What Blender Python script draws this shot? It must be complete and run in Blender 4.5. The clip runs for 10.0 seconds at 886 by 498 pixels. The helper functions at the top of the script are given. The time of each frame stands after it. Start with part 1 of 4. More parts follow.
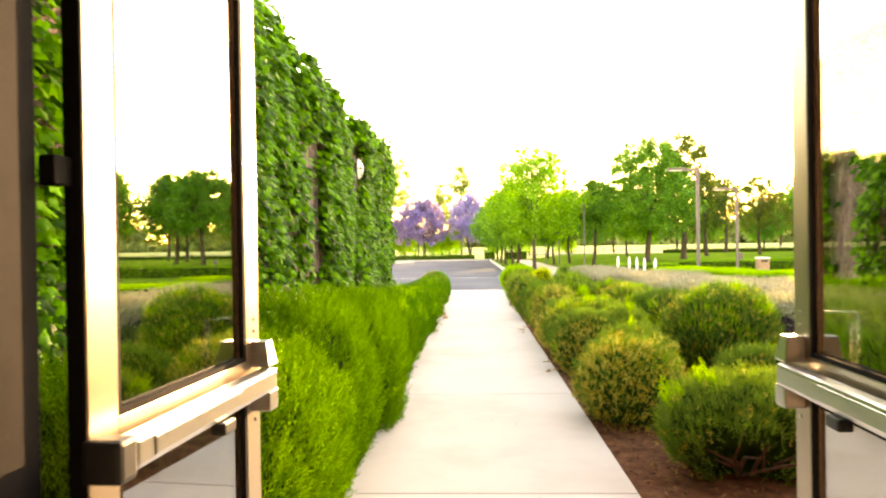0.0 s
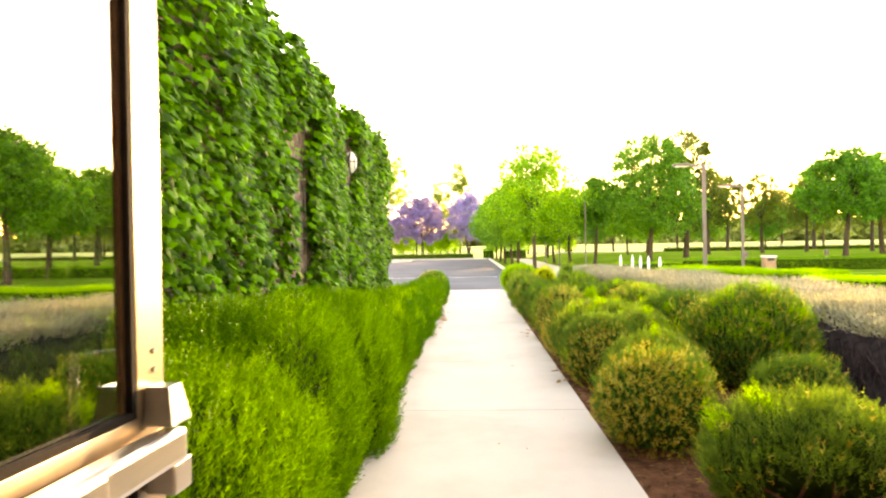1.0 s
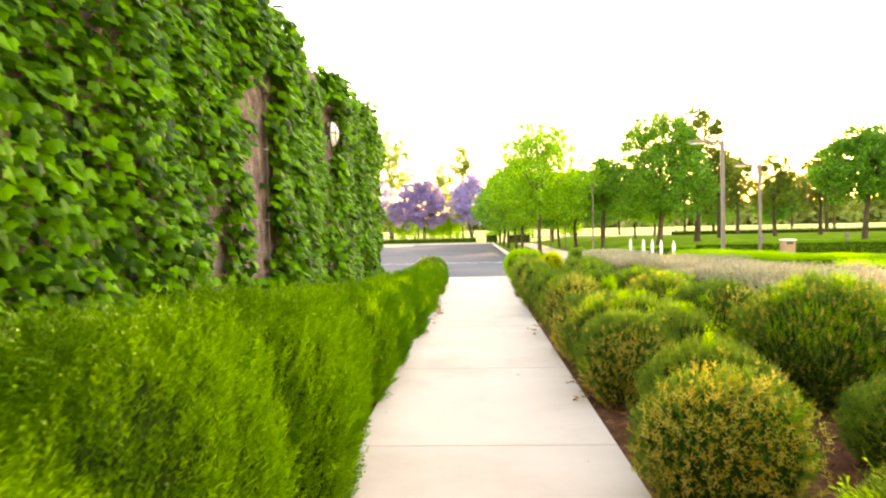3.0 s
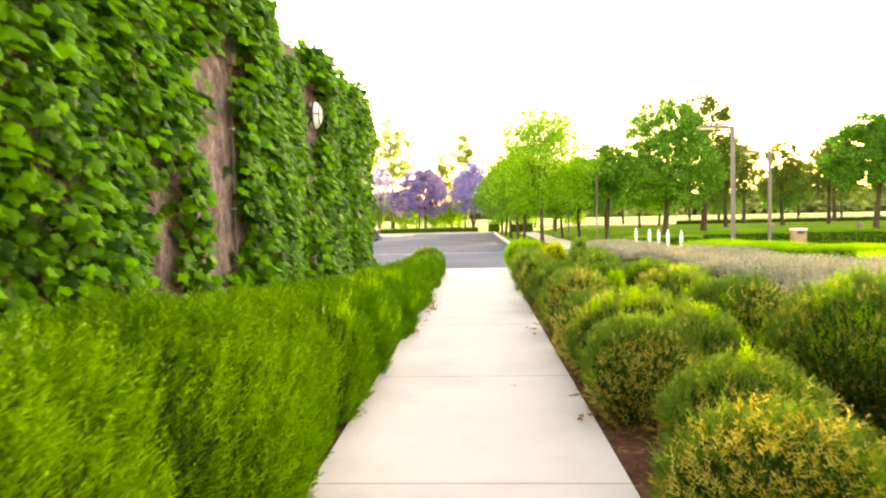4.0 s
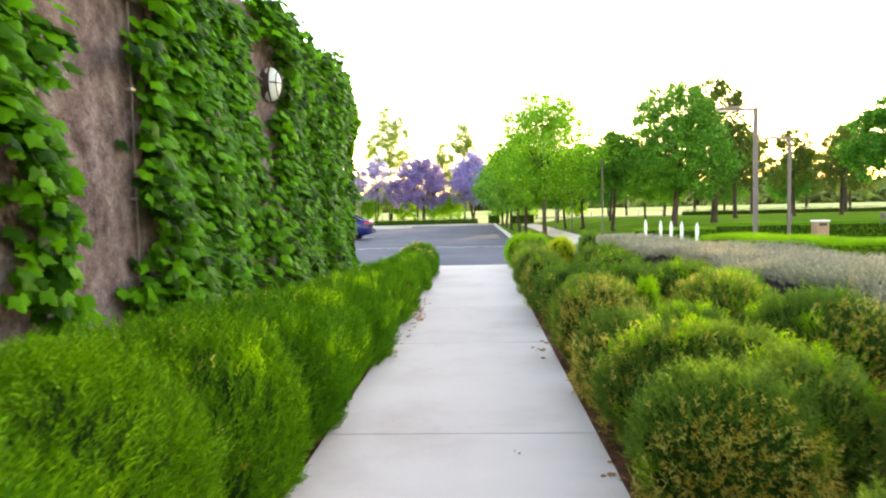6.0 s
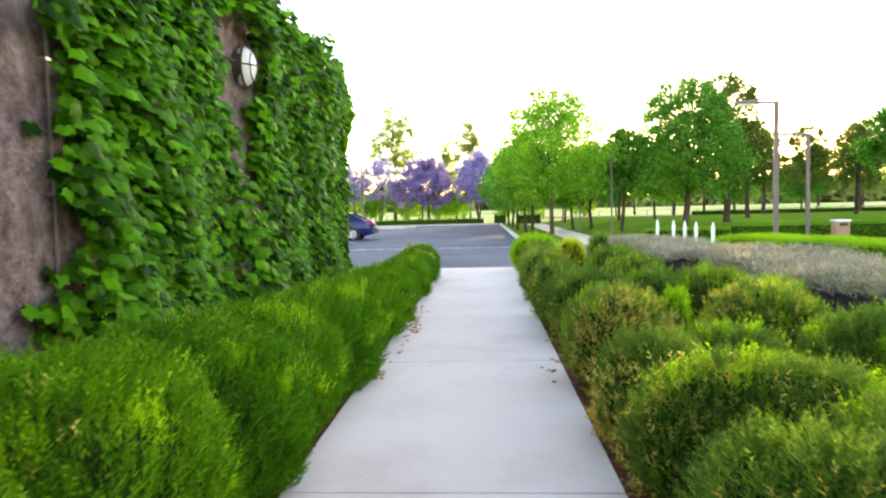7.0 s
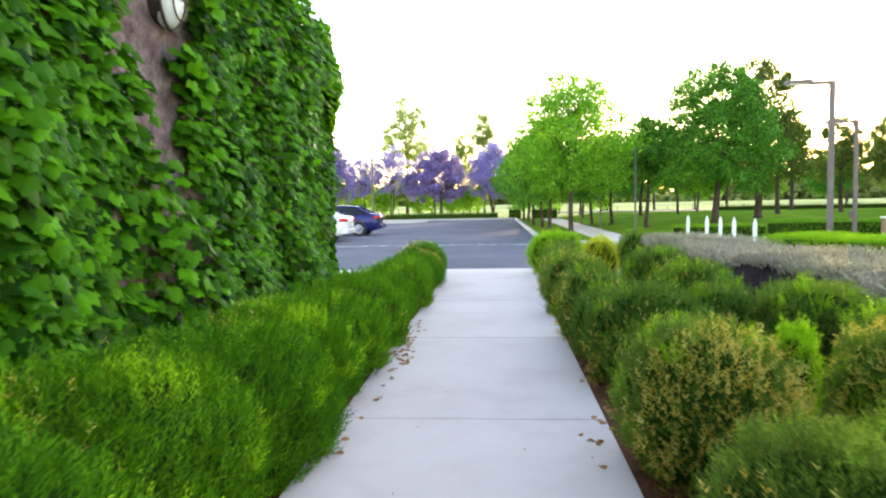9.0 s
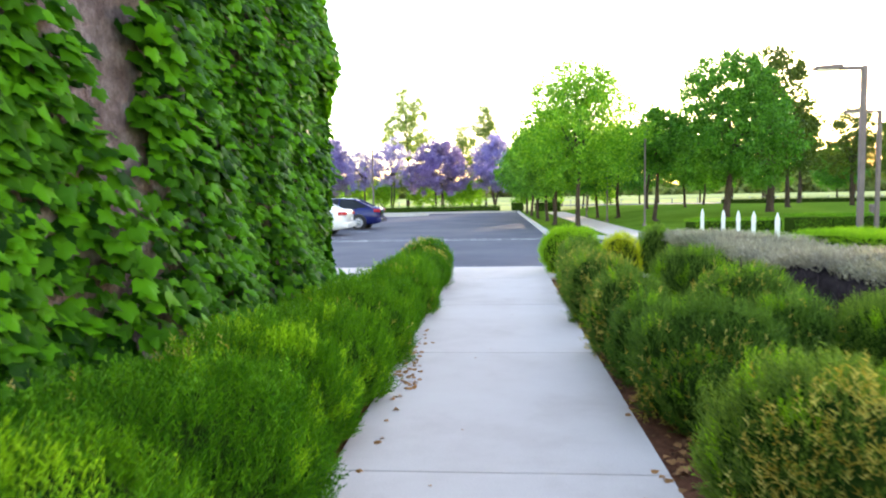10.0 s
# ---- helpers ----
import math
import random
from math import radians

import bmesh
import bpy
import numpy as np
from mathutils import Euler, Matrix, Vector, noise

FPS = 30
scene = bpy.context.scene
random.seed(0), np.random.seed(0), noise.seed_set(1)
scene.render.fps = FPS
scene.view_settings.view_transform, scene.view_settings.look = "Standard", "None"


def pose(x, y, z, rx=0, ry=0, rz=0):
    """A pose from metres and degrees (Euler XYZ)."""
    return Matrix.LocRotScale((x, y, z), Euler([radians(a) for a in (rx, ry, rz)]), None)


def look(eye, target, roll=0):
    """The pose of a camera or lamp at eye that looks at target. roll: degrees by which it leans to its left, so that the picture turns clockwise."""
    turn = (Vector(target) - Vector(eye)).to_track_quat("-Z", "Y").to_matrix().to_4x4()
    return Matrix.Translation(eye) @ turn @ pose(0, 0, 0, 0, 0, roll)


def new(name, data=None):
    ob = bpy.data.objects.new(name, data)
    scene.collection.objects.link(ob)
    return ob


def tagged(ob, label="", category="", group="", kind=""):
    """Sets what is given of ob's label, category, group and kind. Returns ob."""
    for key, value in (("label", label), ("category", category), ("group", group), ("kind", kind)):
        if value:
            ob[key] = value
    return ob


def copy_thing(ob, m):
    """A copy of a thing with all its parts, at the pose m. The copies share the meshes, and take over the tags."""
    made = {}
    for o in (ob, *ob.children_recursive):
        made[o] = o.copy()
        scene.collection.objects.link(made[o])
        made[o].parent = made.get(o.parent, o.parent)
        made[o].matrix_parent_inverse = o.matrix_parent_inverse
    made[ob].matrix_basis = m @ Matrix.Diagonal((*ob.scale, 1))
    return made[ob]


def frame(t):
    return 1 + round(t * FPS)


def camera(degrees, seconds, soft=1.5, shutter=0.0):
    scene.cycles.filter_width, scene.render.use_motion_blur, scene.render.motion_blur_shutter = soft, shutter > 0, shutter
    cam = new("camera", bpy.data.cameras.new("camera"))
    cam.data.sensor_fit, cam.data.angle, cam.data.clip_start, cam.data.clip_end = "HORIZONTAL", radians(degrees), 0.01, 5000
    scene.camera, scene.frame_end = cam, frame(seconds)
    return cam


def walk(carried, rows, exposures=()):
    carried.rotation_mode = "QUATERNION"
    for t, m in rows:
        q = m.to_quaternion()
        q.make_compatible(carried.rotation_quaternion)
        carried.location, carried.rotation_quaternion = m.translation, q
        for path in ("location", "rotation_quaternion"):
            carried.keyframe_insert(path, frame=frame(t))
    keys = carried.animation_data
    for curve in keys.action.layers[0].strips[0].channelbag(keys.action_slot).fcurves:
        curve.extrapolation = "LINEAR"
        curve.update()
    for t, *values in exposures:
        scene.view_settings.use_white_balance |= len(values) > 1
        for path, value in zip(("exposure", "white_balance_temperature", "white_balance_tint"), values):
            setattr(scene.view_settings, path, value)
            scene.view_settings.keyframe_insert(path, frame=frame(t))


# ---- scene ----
cam = camera(65.8, 10.0, soft=2.1, shutter=0.5)
METRES, EYE, TILT, LEAN, TURN = 9.1, 1.51, -0.1, 0.4, 2.5
ROWS = [
    (0.0, 0.0, 0.0, 0.0, -0.0, -0.19, 0.5),
    (0.5, -0.0015, 0.0422, -0.0007, 0.01, -0.24, 0.5),
    (1.0, -0.0004, 0.0857, -0.0013, -0.14, -0.29, 0.56),
    (1.5, 0.0029, 0.1271, -0.001, -0.0, -0.38, 0.73),
    (2.0, 0.0052, 0.1669, -0.0015, 0.09, -0.52, 0.66),
    (2.5, 0.0095, 0.2107, -0.0039, 0.06, -1.06, 0.74),
    (4.0, 0.0325, 0.3511, -0.0033, 0.42, -2.49, 0.8),
    (4.5, 0.0397, 0.4005, -0.0031, 0.28, -2.94, 0.72),
    (5.0, 0.0446, 0.4506, -0.0017, 0.22, -3.07, 0.72),
    (5.5, 0.0466, 0.5025, -0.0017, 0.32, -3.2, 0.83),
    (7.0, 0.0601, 0.6625, -0.003, 0.98, -3.24, 0.94),
    (7.5, 0.0669, 0.7188, -0.0042, 1.46, -3.36, 0.94),
    (8.0, 0.0704, 0.7746, -0.0053, 1.93, -3.46, 0.89),
    (8.5, 0.0718, 0.83, -0.0059, 2.26, -3.51, 0.83),
    (9.0, 0.0709, 0.886, -0.006, 2.18, -3.71, 0.64),
    (9.5, 0.0646, 0.9421, -0.0058, 2.39, -4.04, 0.6),
    (10.0, 0.0555, 0.9943, -0.004, 2.2, -4.33, 0.58),
]
walk(cam, [(t, pose(0.02, -0.14, EYE, TILT, LEAN, TURN) @ pose(METRES * x, METRES * y, METRES * z, 90 + pitch, roll, yaw)) for t, x, y, z, yaw, pitch, roll in ROWS],
     exposures=[(0.0, 4.10, 12200, 27), (2.5, 3.98, 11800, 27), (4.5, 3.86, 10900, 27), (5.5, 3.55, 8800, 23), (7.5, 3.32, 7400, 24), (10.0, 3.26, 6900, 24)])

# ---- world and sun ----
SUN_AZ, SUN_EL = radians(23.3), radians(6.5)
world = bpy.data.worlds.new("world")
scene.world = world
world.use_nodes = True
wn = world.node_tree
wn.nodes.clear()
w_out, w_bg, w_sky = (wn.nodes.new(k) for k in ("ShaderNodeOutputWorld", "ShaderNodeBackground", "ShaderNodeTexSky"))
w_sky.sky_type = "NISHITA"
w_sky.sun_disc = False
w_sky.sun_elevation, w_sky.sun_rotation = SUN_EL, SUN_AZ
w_sky.air_density, w_sky.dust_density, w_sky.ozone_density = 1.0, 0.35, 1.0
w_bg.inputs["Strength"].default_value = 0.15
wn.links.new(w_sky.outputs[0], w_bg.inputs["Color"])
wn.links.new(w_bg.outputs[0], w_out.inputs["Surface"])

sun_way = Vector((math.sin(SUN_AZ) * math.cos(SUN_EL), math.cos(SUN_AZ) * math.cos(SUN_EL), math.sin(SUN_EL)))
sun = new("sun", bpy.data.lights.new("sun", "SUN"))
sun.data.energy, sun.data.angle, sun.data.color = 0.9, radians(0.6), (1.0, 0.83, 0.58)
sun.matrix_world = look(sun_way * 60, (0, 0, 0))


# ---- materials ----
def material(name):
    m = bpy.data.materials.new(name)
    m.use_nodes = True
    m.node_tree.nodes.clear()
    return m, m.node_tree.nodes, m.node_tree.links


def link_noise(nodes, links, scale, detail=4.0, rough=0.6, stretch=None):
    tc = nodes.new("ShaderNodeTexCoord")
    tex = nodes.new("ShaderNodeTexNoise")
    tex.inputs["Scale"].default_value, tex.inputs["Detail"].default_value, tex.inputs["Roughness"].default_value = scale, detail, rough
    src = tc.outputs["Object"]
    if stretch:
        mp = nodes.new("ShaderNodeMapping")
        mp.inputs["Scale"].default_value = stretch
        links.new(src, mp.inputs["Vector"])
        src = mp.outputs[0]
    links.new(src, tex.inputs["Vector"])
    return tex.outputs["Fac"]


def ramp(nodes, links, fac, stops):
    r = nodes.new("ShaderNodeValToRGB")
    els = r.color_ramp.elements
    els[0].position, els[0].color = stops[0][0], (*stops[0][1], 1)
    els[1].position, els[1].color = stops[-1][0], (*stops[-1][1], 1)
    for p, c in stops[1:-1]:
        e = els.new(p)
        e.color = (*c, 1)
    links.new(fac, r.inputs["Fac"])
    return r.outputs["Color"]


def mix(nodes, links, kind, fac, a, b):
    n = nodes.new("ShaderNodeMix")
    n.data_type, n.blend_type = "RGBA", kind
    for sock, val in ((n.inputs[0], fac), (n.inputs[6], a), (n.inputs[7], b)):
        if isinstance(val, bpy.types.NodeSocket):
            links.new(val, sock)
        elif isinstance(val, tuple):
            sock.default_value = (*val, 1)
        else:
            sock.default_value = val
    return n.outputs[2]


def surface(name, stops, scale, fine=60.0, rough=0.8, metal=0.0, bump=0.2, stretch=None, fine_mix=0.35, spec=0.3, bump_scale=None, bump_dist=0.01, island=0.0):
    """Two scales of colour noise, roughness and relief."""
    m, nd, lk = material(name)
    out, b = nd.new("ShaderNodeOutputMaterial"), nd.new("ShaderNodeBsdfPrincipled")
    col = ramp(nd, lk, link_noise(nd, lk, scale, 6, 0.65, stretch), stops)
    fine_fac = link_noise(nd, lk, fine, 3, 0.7, stretch)
    grain = ramp(nd, lk, fine_fac, [(0.3, (0.55, 0.55, 0.55)), (0.7, (1.0, 1.0, 1.0))])
    col = mix(nd, lk, "MULTIPLY", fine_mix, col, grain)
    if island:
        g = nd.new("ShaderNodeObjectInfo")
        v = ramp(nd, lk, g.outputs["Random"], [(0.0, (1 - island,) * 3), (1.0, (1.0, 1.0, 1.0))])
        col = mix(nd, lk, "MULTIPLY", 1.0, col, v)
    lk.new(col, b.inputs["Base Color"])
    b.inputs["Roughness"].default_value, b.inputs["Metallic"].default_value = rough, metal
    b.inputs["Specular IOR Level"].default_value = spec
    if bump:
        bp = nd.new("ShaderNodeBump")
        bp.inputs["Strength"].default_value, bp.inputs["Distance"].default_value = bump, bump_dist
        lk.new(link_noise(nd, lk, bump_scale, 5, 0.7, stretch) if bump_scale else fine_fac, bp.inputs["Height"])
        lk.new(bp.outputs[0], b.inputs["Normal"])
    lk.new(b.outputs[0], out.inputs["Surface"])
    return m


def foliage(name, dark, light, through_light=0.4, gloss=0.25, rough=0.5, hue=0.06, big=1.2):
    """Leaves: colour by leaf, by plant and by patch; light passes through them."""
    m, nd, lk = material(name)
    out = nd.new("ShaderNodeOutputMaterial")
    geo, info = nd.new("ShaderNodeNewGeometry"), nd.new("ShaderNodeObjectInfo")
    col = ramp(nd, lk, geo.outputs["Random Per Island"], [(0.0, dark), (0.6, tuple((d + l) / 2 for d, l in zip(dark, light))), (1.0, light)])
    patch = ramp(nd, lk, link_noise(nd, lk, big, 3, 0.5), [(0.3, (0.70, 0.80, 0.7)), (0.7, (1.0, 1.0, 1.0))])
    col = mix(nd, lk, "MULTIPLY", 0.8, col, patch)
    hs = nd.new("ShaderNodeHueSaturation")
    mr = nd.new("ShaderNodeMapRange")
    mr.inputs["To Min"].default_value, mr.inputs["To Max"].default_value = 0.5 - hue / 2, 0.5 + hue / 2
    lk.new(info.outputs["Random"], mr.inputs["Value"])
    lk.new(mr.outputs[0], hs.inputs["Hue"])
    mv = nd.new("ShaderNodeMapRange")
    mv.inputs["To Min"].default_value, mv.inputs["To Max"].default_value = 1.12, 0.78
    lk.new(info.outputs["Random"], mv.inputs["Value"])
    lk.new(mv.outputs[0], hs.inputs["Value"])
    lk.new(col, hs.inputs["Color"])
    b, tr, mx = nd.new("ShaderNodeBsdfPrincipled"), nd.new("ShaderNodeBsdfTranslucent"), nd.new("ShaderNodeMixShader")
    b.inputs["Roughness"].default_value, b.inputs["Specular IOR Level"].default_value = rough, gloss
    lk.new(hs.outputs[0], b.inputs["Base Color"])
    warm = mix(nd, lk, "MULTIPLY", 1.0, hs.outputs[0], (1.25, 1.3, 0.6))
    lk.new(warm, tr.inputs["Color"])
    mx.inputs[0].default_value = through_light
    lk.new(b.outputs[0], mx.inputs[1])
    lk.new(tr.outputs[0], mx.inputs[2])
    lk.new(mx.outputs[0], out.inputs["Surface"])
    return m


def plain(name, color, rough=0.5, metal=0.0, spec=0.5, emit=0.0):
    m, nd, lk = material(name)
    out, b = nd.new("ShaderNodeOutputMaterial"), nd.new("ShaderNodeBsdfPrincipled")
    b.inputs["Base Color"].default_value = (*color, 1)
    b.inputs["Roughness"].default_value, b.inputs["Metallic"].default_value, b.inputs["Specular IOR Level"].default_value = rough, metal, spec
    if emit:
        b.inputs["Emission Color"].default_value, b.inputs["Emission Strength"].default_value = (*color, 1), emit
    lk.new(b.outputs[0], out.inputs["Surface"])
    return m


def pane_glass(name, tint, mirror):
    m, nd, lk = material(name)
    out, gl, tr, mx = (nd.new(k) for k in ("ShaderNodeOutputMaterial", "ShaderNodeBsdfGlossy", "ShaderNodeBsdfTransparent", "ShaderNodeMixShader"))
    gl.inputs["Roughness"].default_value = 0.01
    gl.inputs["Color"].default_value = (1, 1, 1, 1)
    tr.inputs["Color"].default_value = (*tint, 1)
    mx.inputs[0].default_value = mirror
    lk.new(tr.outputs[0], mx.inputs[1])
    lk.new(gl.outputs[0], mx.inputs[2])
    lk.new(mx.outputs[0], out.inputs["Surface"])
    return m


CONCRETE = surface("concrete", [(0.25, (0.59, 0.475, 0.415)), (0.5, (0.70, 0.585, 0.525)), (0.8, (0.75, 0.645, 0.585))], 0.9, 90, 0.85, bump=0.15, fine_mix=0.25, island=0.08)
KERB = surface("kerb_concrete", [(0.3, (0.45, 0.43, 0.40)), (0.7, (0.62, 0.60, 0.57))], 2.0, 60, 0.85, bump=0.1)
ASPHALT = surface("asphalt", [(0.3, (0.105, 0.104, 0.130)), (0.55, (0.145, 0.143, 0.172)), (0.8, (0.20, 0.185, 0.19))], 0.35, 120, 0.85, bump=0.2, fine_mix=0.4, spec=0.1)
PAINT = surface("road_paint", [(0.42, (0.12, 0.12, 0.125)), (0.52, (0.62, 0.62, 0.60)), (0.8, (0.75, 0.75, 0.73))], 3.0, 40, 0.7, bump=0.0)
LAWN = surface("lawn", [(0.3, (0.10, 0.20, 0.018)), (0.55, (0.15, 0.27, 0.028)), (0.8, (0.22, 0.32, 0.05))], 0.5, 30, 0.95, bump=0.2, fine_mix=0.5, bump_scale=25, bump_dist=0.03, spec=0.0)
FIELD = surface("dry_field", [(0.3, (0.42, 0.46, 0.13)), (0.6, (0.60, 0.59, 0.25)), (0.8, (0.70, 0.64, 0.38))], 0.08, 6, 0.95, bump=0.0, fine_mix=0.3, spec=0.0)
MULCH = surface("bark_mulch", [(0.3, (0.10, 0.036, 0.020)), (0.55, (0.24, 0.090, 0.045)), (0.8, (0.36, 0.16, 0.085))], 9.0, 70, 0.95, bump=1.0, fine_mix=0.6, bump_scale=45, bump_dist=0.03, spec=0.1)
CHIP = foliage("bark_chip", (0.09, 0.034, 0.018), (0.42, 0.18, 0.09), 0.0, 0.1, 0.9, 0.02)
WALL = surface("split_face_block", [(0.30, (0.12, 0.075, 0.072)), (0.5, (0.29, 0.20, 0.195)), (0.68, (0.47, 0.365, 0.36))], 5.5, 26, 0.95, bump=1.0, stretch=(1, 1.0, 0.9), fine_mix=0.8, bump_scale=9, bump_dist=0.12, spec=0.1)
PLASTER = surface("vestibule_plaster", [(0.3, (0.30, 0.28, 0.26)), (0.7, (0.36, 0.34, 0.31))], 2.0, 50, 0.9, bump=0.1)
BARK = surface("bark", [(0.3, (0.035, 0.026, 0.020)), (0.7, (0.12, 0.088, 0.065))], 6.0, 40, 0.95, bump=0.8, stretch=(1, 1, 0.3), bump_scale=14, bump_dist=0.03, spec=0.1)
HEDGE = foliage("hedge_leaf", (0.048, 0.18, 0.005), (0.22, 0.51, 0.012), 0.14, 0.15, 0.55, 0.02)
# Colour of the solid bush fillers: the shade between shoots is put into it.
HEDGE_SHADE = surface("hedge_inner_shade", [(0.3, (0.014, 0.034, 0.006)), (0.7, (0.045, 0.082, 0.012))], 14, 60, 1.0, bump=1.0, bump_scale=30, bump_dist=0.04, spec=0.0)
BUSH = foliage("bush_leaf", (0.075, 0.155, 0.026), (0.26, 0.41, 0.065), 0.36, 0.2, 0.55, 0.03)
YELLOW_BUSH = foliage("yellow_bush_leaf", (0.40, 0.43, 0.010), (0.78, 0.78, 0.025), 0.4, 0.2, 0.55, 0.01)
LIME = foliage("lime_shoot", (0.20, 0.42, 0.012), (0.42, 0.70, 0.03), 0.45, 0.2, 0.55, 0.01)
DRIED = foliage("dried_tip", (0.70, 0.42, 0.05), (0.98, 0.80, 0.25), 0.25, 0.2, 0.6, 0.02)
LAV = foliage("lavender_stalk", (0.27, 0.23, 0.225), (0.52, 0.455, 0.415), 0.3, 0.1, 0.7, 0.0, 0.6)
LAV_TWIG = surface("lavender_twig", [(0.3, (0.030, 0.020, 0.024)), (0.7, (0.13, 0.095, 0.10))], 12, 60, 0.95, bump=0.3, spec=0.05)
# Woody brown, taken darker for the shade among the lavender stems.
LAV_STEM_SHADE = surface("lavender_stem_shade", [(0.3, (0.028, 0.020, 0.022)), (0.7, (0.085, 0.065, 0.065))], 7, 50, 1.0, bump=1.0, bump_scale=20, bump_dist=0.05, spec=0.0)
IVY = foliage("ivy_leaf", (0.006, 0.042, 0.003), (0.100, 0.375, 0.009), 0.36, 0.05, 0.42, 0.015, 0.9)
IVY_STEM = surface("ivy_stem", [(0.3, (0.09, 0.040, 0.025)), (0.7, (0.22, 0.10, 0.06))], 20, 80, 0.9, bump=0.3)
TREE_LEAF = foliage("tree_leaf", (0.038, 0.15, 0.014), (0.16, 0.44, 0.045), 0.48, 0.3, 0.5, 0.03, 0.5)
LIGHT_LEAF = foliage("light_tree_leaf", (0.10, 0.30, 0.015), (0.36, 0.64, 0.05), 0.55, 0.3, 0.5, 0.02, 0.5)
# Darker leaf: the tall trees' backlit darkness is put into this colour.
DARK_LEAF = foliage("backlit_dark_leaf", (0.040, 0.075, 0.012), (0.13, 0.20, 0.03), 0.42, 0.2, 0.5, 0.03, 0.5)
# Muted tone for the far woods: distance haze is put into the colour.
FAR_HAZE_LEAF = foliage("far_hazed_leaf", (0.13, 0.17, 0.06), (0.32, 0.36, 0.15), 0.4, 0.0, 0.9, 0.0, 0.05)
PALE_LEAF = foliage("pale_leaf", (0.17, 0.25, 0.08), (0.40, 0.47, 0.19), 0.52, 0.1, 0.6, 0.02, 0.3)
PURPLE = foliage("jacaranda_blossom", (0.21, 0.155, 0.54), (0.48, 0.37, 0.90), 0.50, 0.1, 0.6, 0.02, 0.5)
BRONZE = surface("anodised_bronze", [(0.3, (0.42, 0.34, 0.25)), (0.7, (0.50, 0.41, 0.31))], 3, 200, 0.34, metal=0.9, bump=0.04, stretch=(1, 1, 0.1), fine_mix=0.15)
DARK_FRAME = surface("dark_bronze", [(0.3, (0.014, 0.011, 0.010)), (0.7, (0.026, 0.021, 0.018))], 4, 120, 0.75, metal=0.0, bump=0.03, spec=0.06)
STEEL = surface("satin_steel", [(0.3, (0.62, 0.60, 0.57)), (0.7, (0.74, 0.72, 0.69))], 5, 220, 0.28, metal=1.0, bump=0.03, stretch=(0.1, 1, 1), fine_mix=0.12)
CHROME = plain("chrome", (0.8, 0.8, 0.8), 0.08, 1.0)
BLACK = plain("black_plastic", (0.015, 0.015, 0.016), 0.45)
GLASS = pane_glass("door_glass", (0.55, 0.55, 0.50), 0.42)
CONDUIT = surface("painted_conduit", [(0.3, (0.14, 0.105, 0.09)), (0.7, (0.24, 0.185, 0.16))], 8, 60, 0.6, bump=0.1)
LENS = surface("frosted_lamp_glass", [(0.3, (0.72, 0.72, 0.70)), (0.7, (0.82, 0.82, 0.80))], 12, 60, 0.25, bump=0.02, fine_mix=0.1, spec=0.5)
IRON = surface("lamp_cage_iron", [(0.3, (0.05, 0.035, 0.03)), (0.7, (0.10, 0.07, 0.06))], 12, 90, 0.5, metal=0.4, bump=0.05)
POLE = surface("pole_paint", [(0.3, (0.13, 0.10, 0.10)), (0.7, (0.19, 0.15, 0.15))], 2, 50, 0.5, bump=0.05)
WHITE = surface("white_paint", [(0.3, (0.72, 0.72, 0.70)), (0.7, (0.82, 0.82, 0.80))], 6, 60, 0.6, bump=0.05, fine_mix=0.12)
TERRA = surface("terracotta_concrete", [(0.3, (0.30, 0.17, 0.12)), (0.7, (0.42, 0.26, 0.19))], 5, 70, 0.85, bump=0.2)
CAR_BLUE = surface("dark_blue_car_paint", [(0.3, (0.008, 0.012, 0.09)), (0.7, (0.012, 0.018, 0.12))], 2, 300, 0.22, bump=0.0, fine_mix=0.1, spec=0.4)
CAR_WHITE = surface("white_car_paint", [(0.3, (0.74, 0.74, 0.73)), (0.7, (0.80, 0.80, 0.79))], 2, 300, 0.18, bump=0.0, fine_mix=0.05, spec=0.7)
CAR_GLASS = plain("car_glass", (0.008, 0.010, 0.013), 0.08, 0.0, 0.3)
TYRE = plain("tyre_rubber", (0.012, 0.012, 0.012), 0.85)
RIM = plain("alloy_rim", (0.65, 0.65, 0.66), 0.25, 0.9)
TAIL = plain("red_tail_lamp", (0.45, 0.012, 0.015), 0.2)
DEAD_LEAF = foliage("dead_leaf", (0.34, 0.12, 0.04), (0.72, 0.34, 0.14), 0.25, 0.2, 0.7, 0.0)


# ---- mesh helpers ----
def tri_mesh(name, v, t, mats, index=None):
    v, t = np.asarray(v, dtype=np.float32), np.asarray(t, dtype=np.int32)
    me = bpy.data.meshes.new(name)
    me.vertices.add(len(v))
    me.vertices.foreach_set("co", v.ravel())
    me.loops.add(3 * len(t))
    me.loops.foreach_set("vertex_index", t.ravel())
    me.polygons.add(len(t))
    me.polygons.foreach_set("loop_start", np.arange(0, 3 * len(t), 3, dtype=np.int32))
    for m in mats if isinstance(mats, (list, tuple)) else [mats]:
        me.materials.append(m)
    if index is not None:
        me.polygons.foreach_set("material_index", np.asarray(index, dtype=np.int32))
    me.update(calc_edges=True)
    return me


def smooth(me):
    me.polygons.foreach_set("use_smooth", np.ones(len(me.polygons), dtype=bool))
    return me


def part_np(name, v, t, mat, parent, label="", soft=False):
    me = tri_mesh(name, v, t, mat)
    if soft:
        smooth(me)
    ob = new(name, me)
    ob.parent = parent
    return tagged(ob, label)


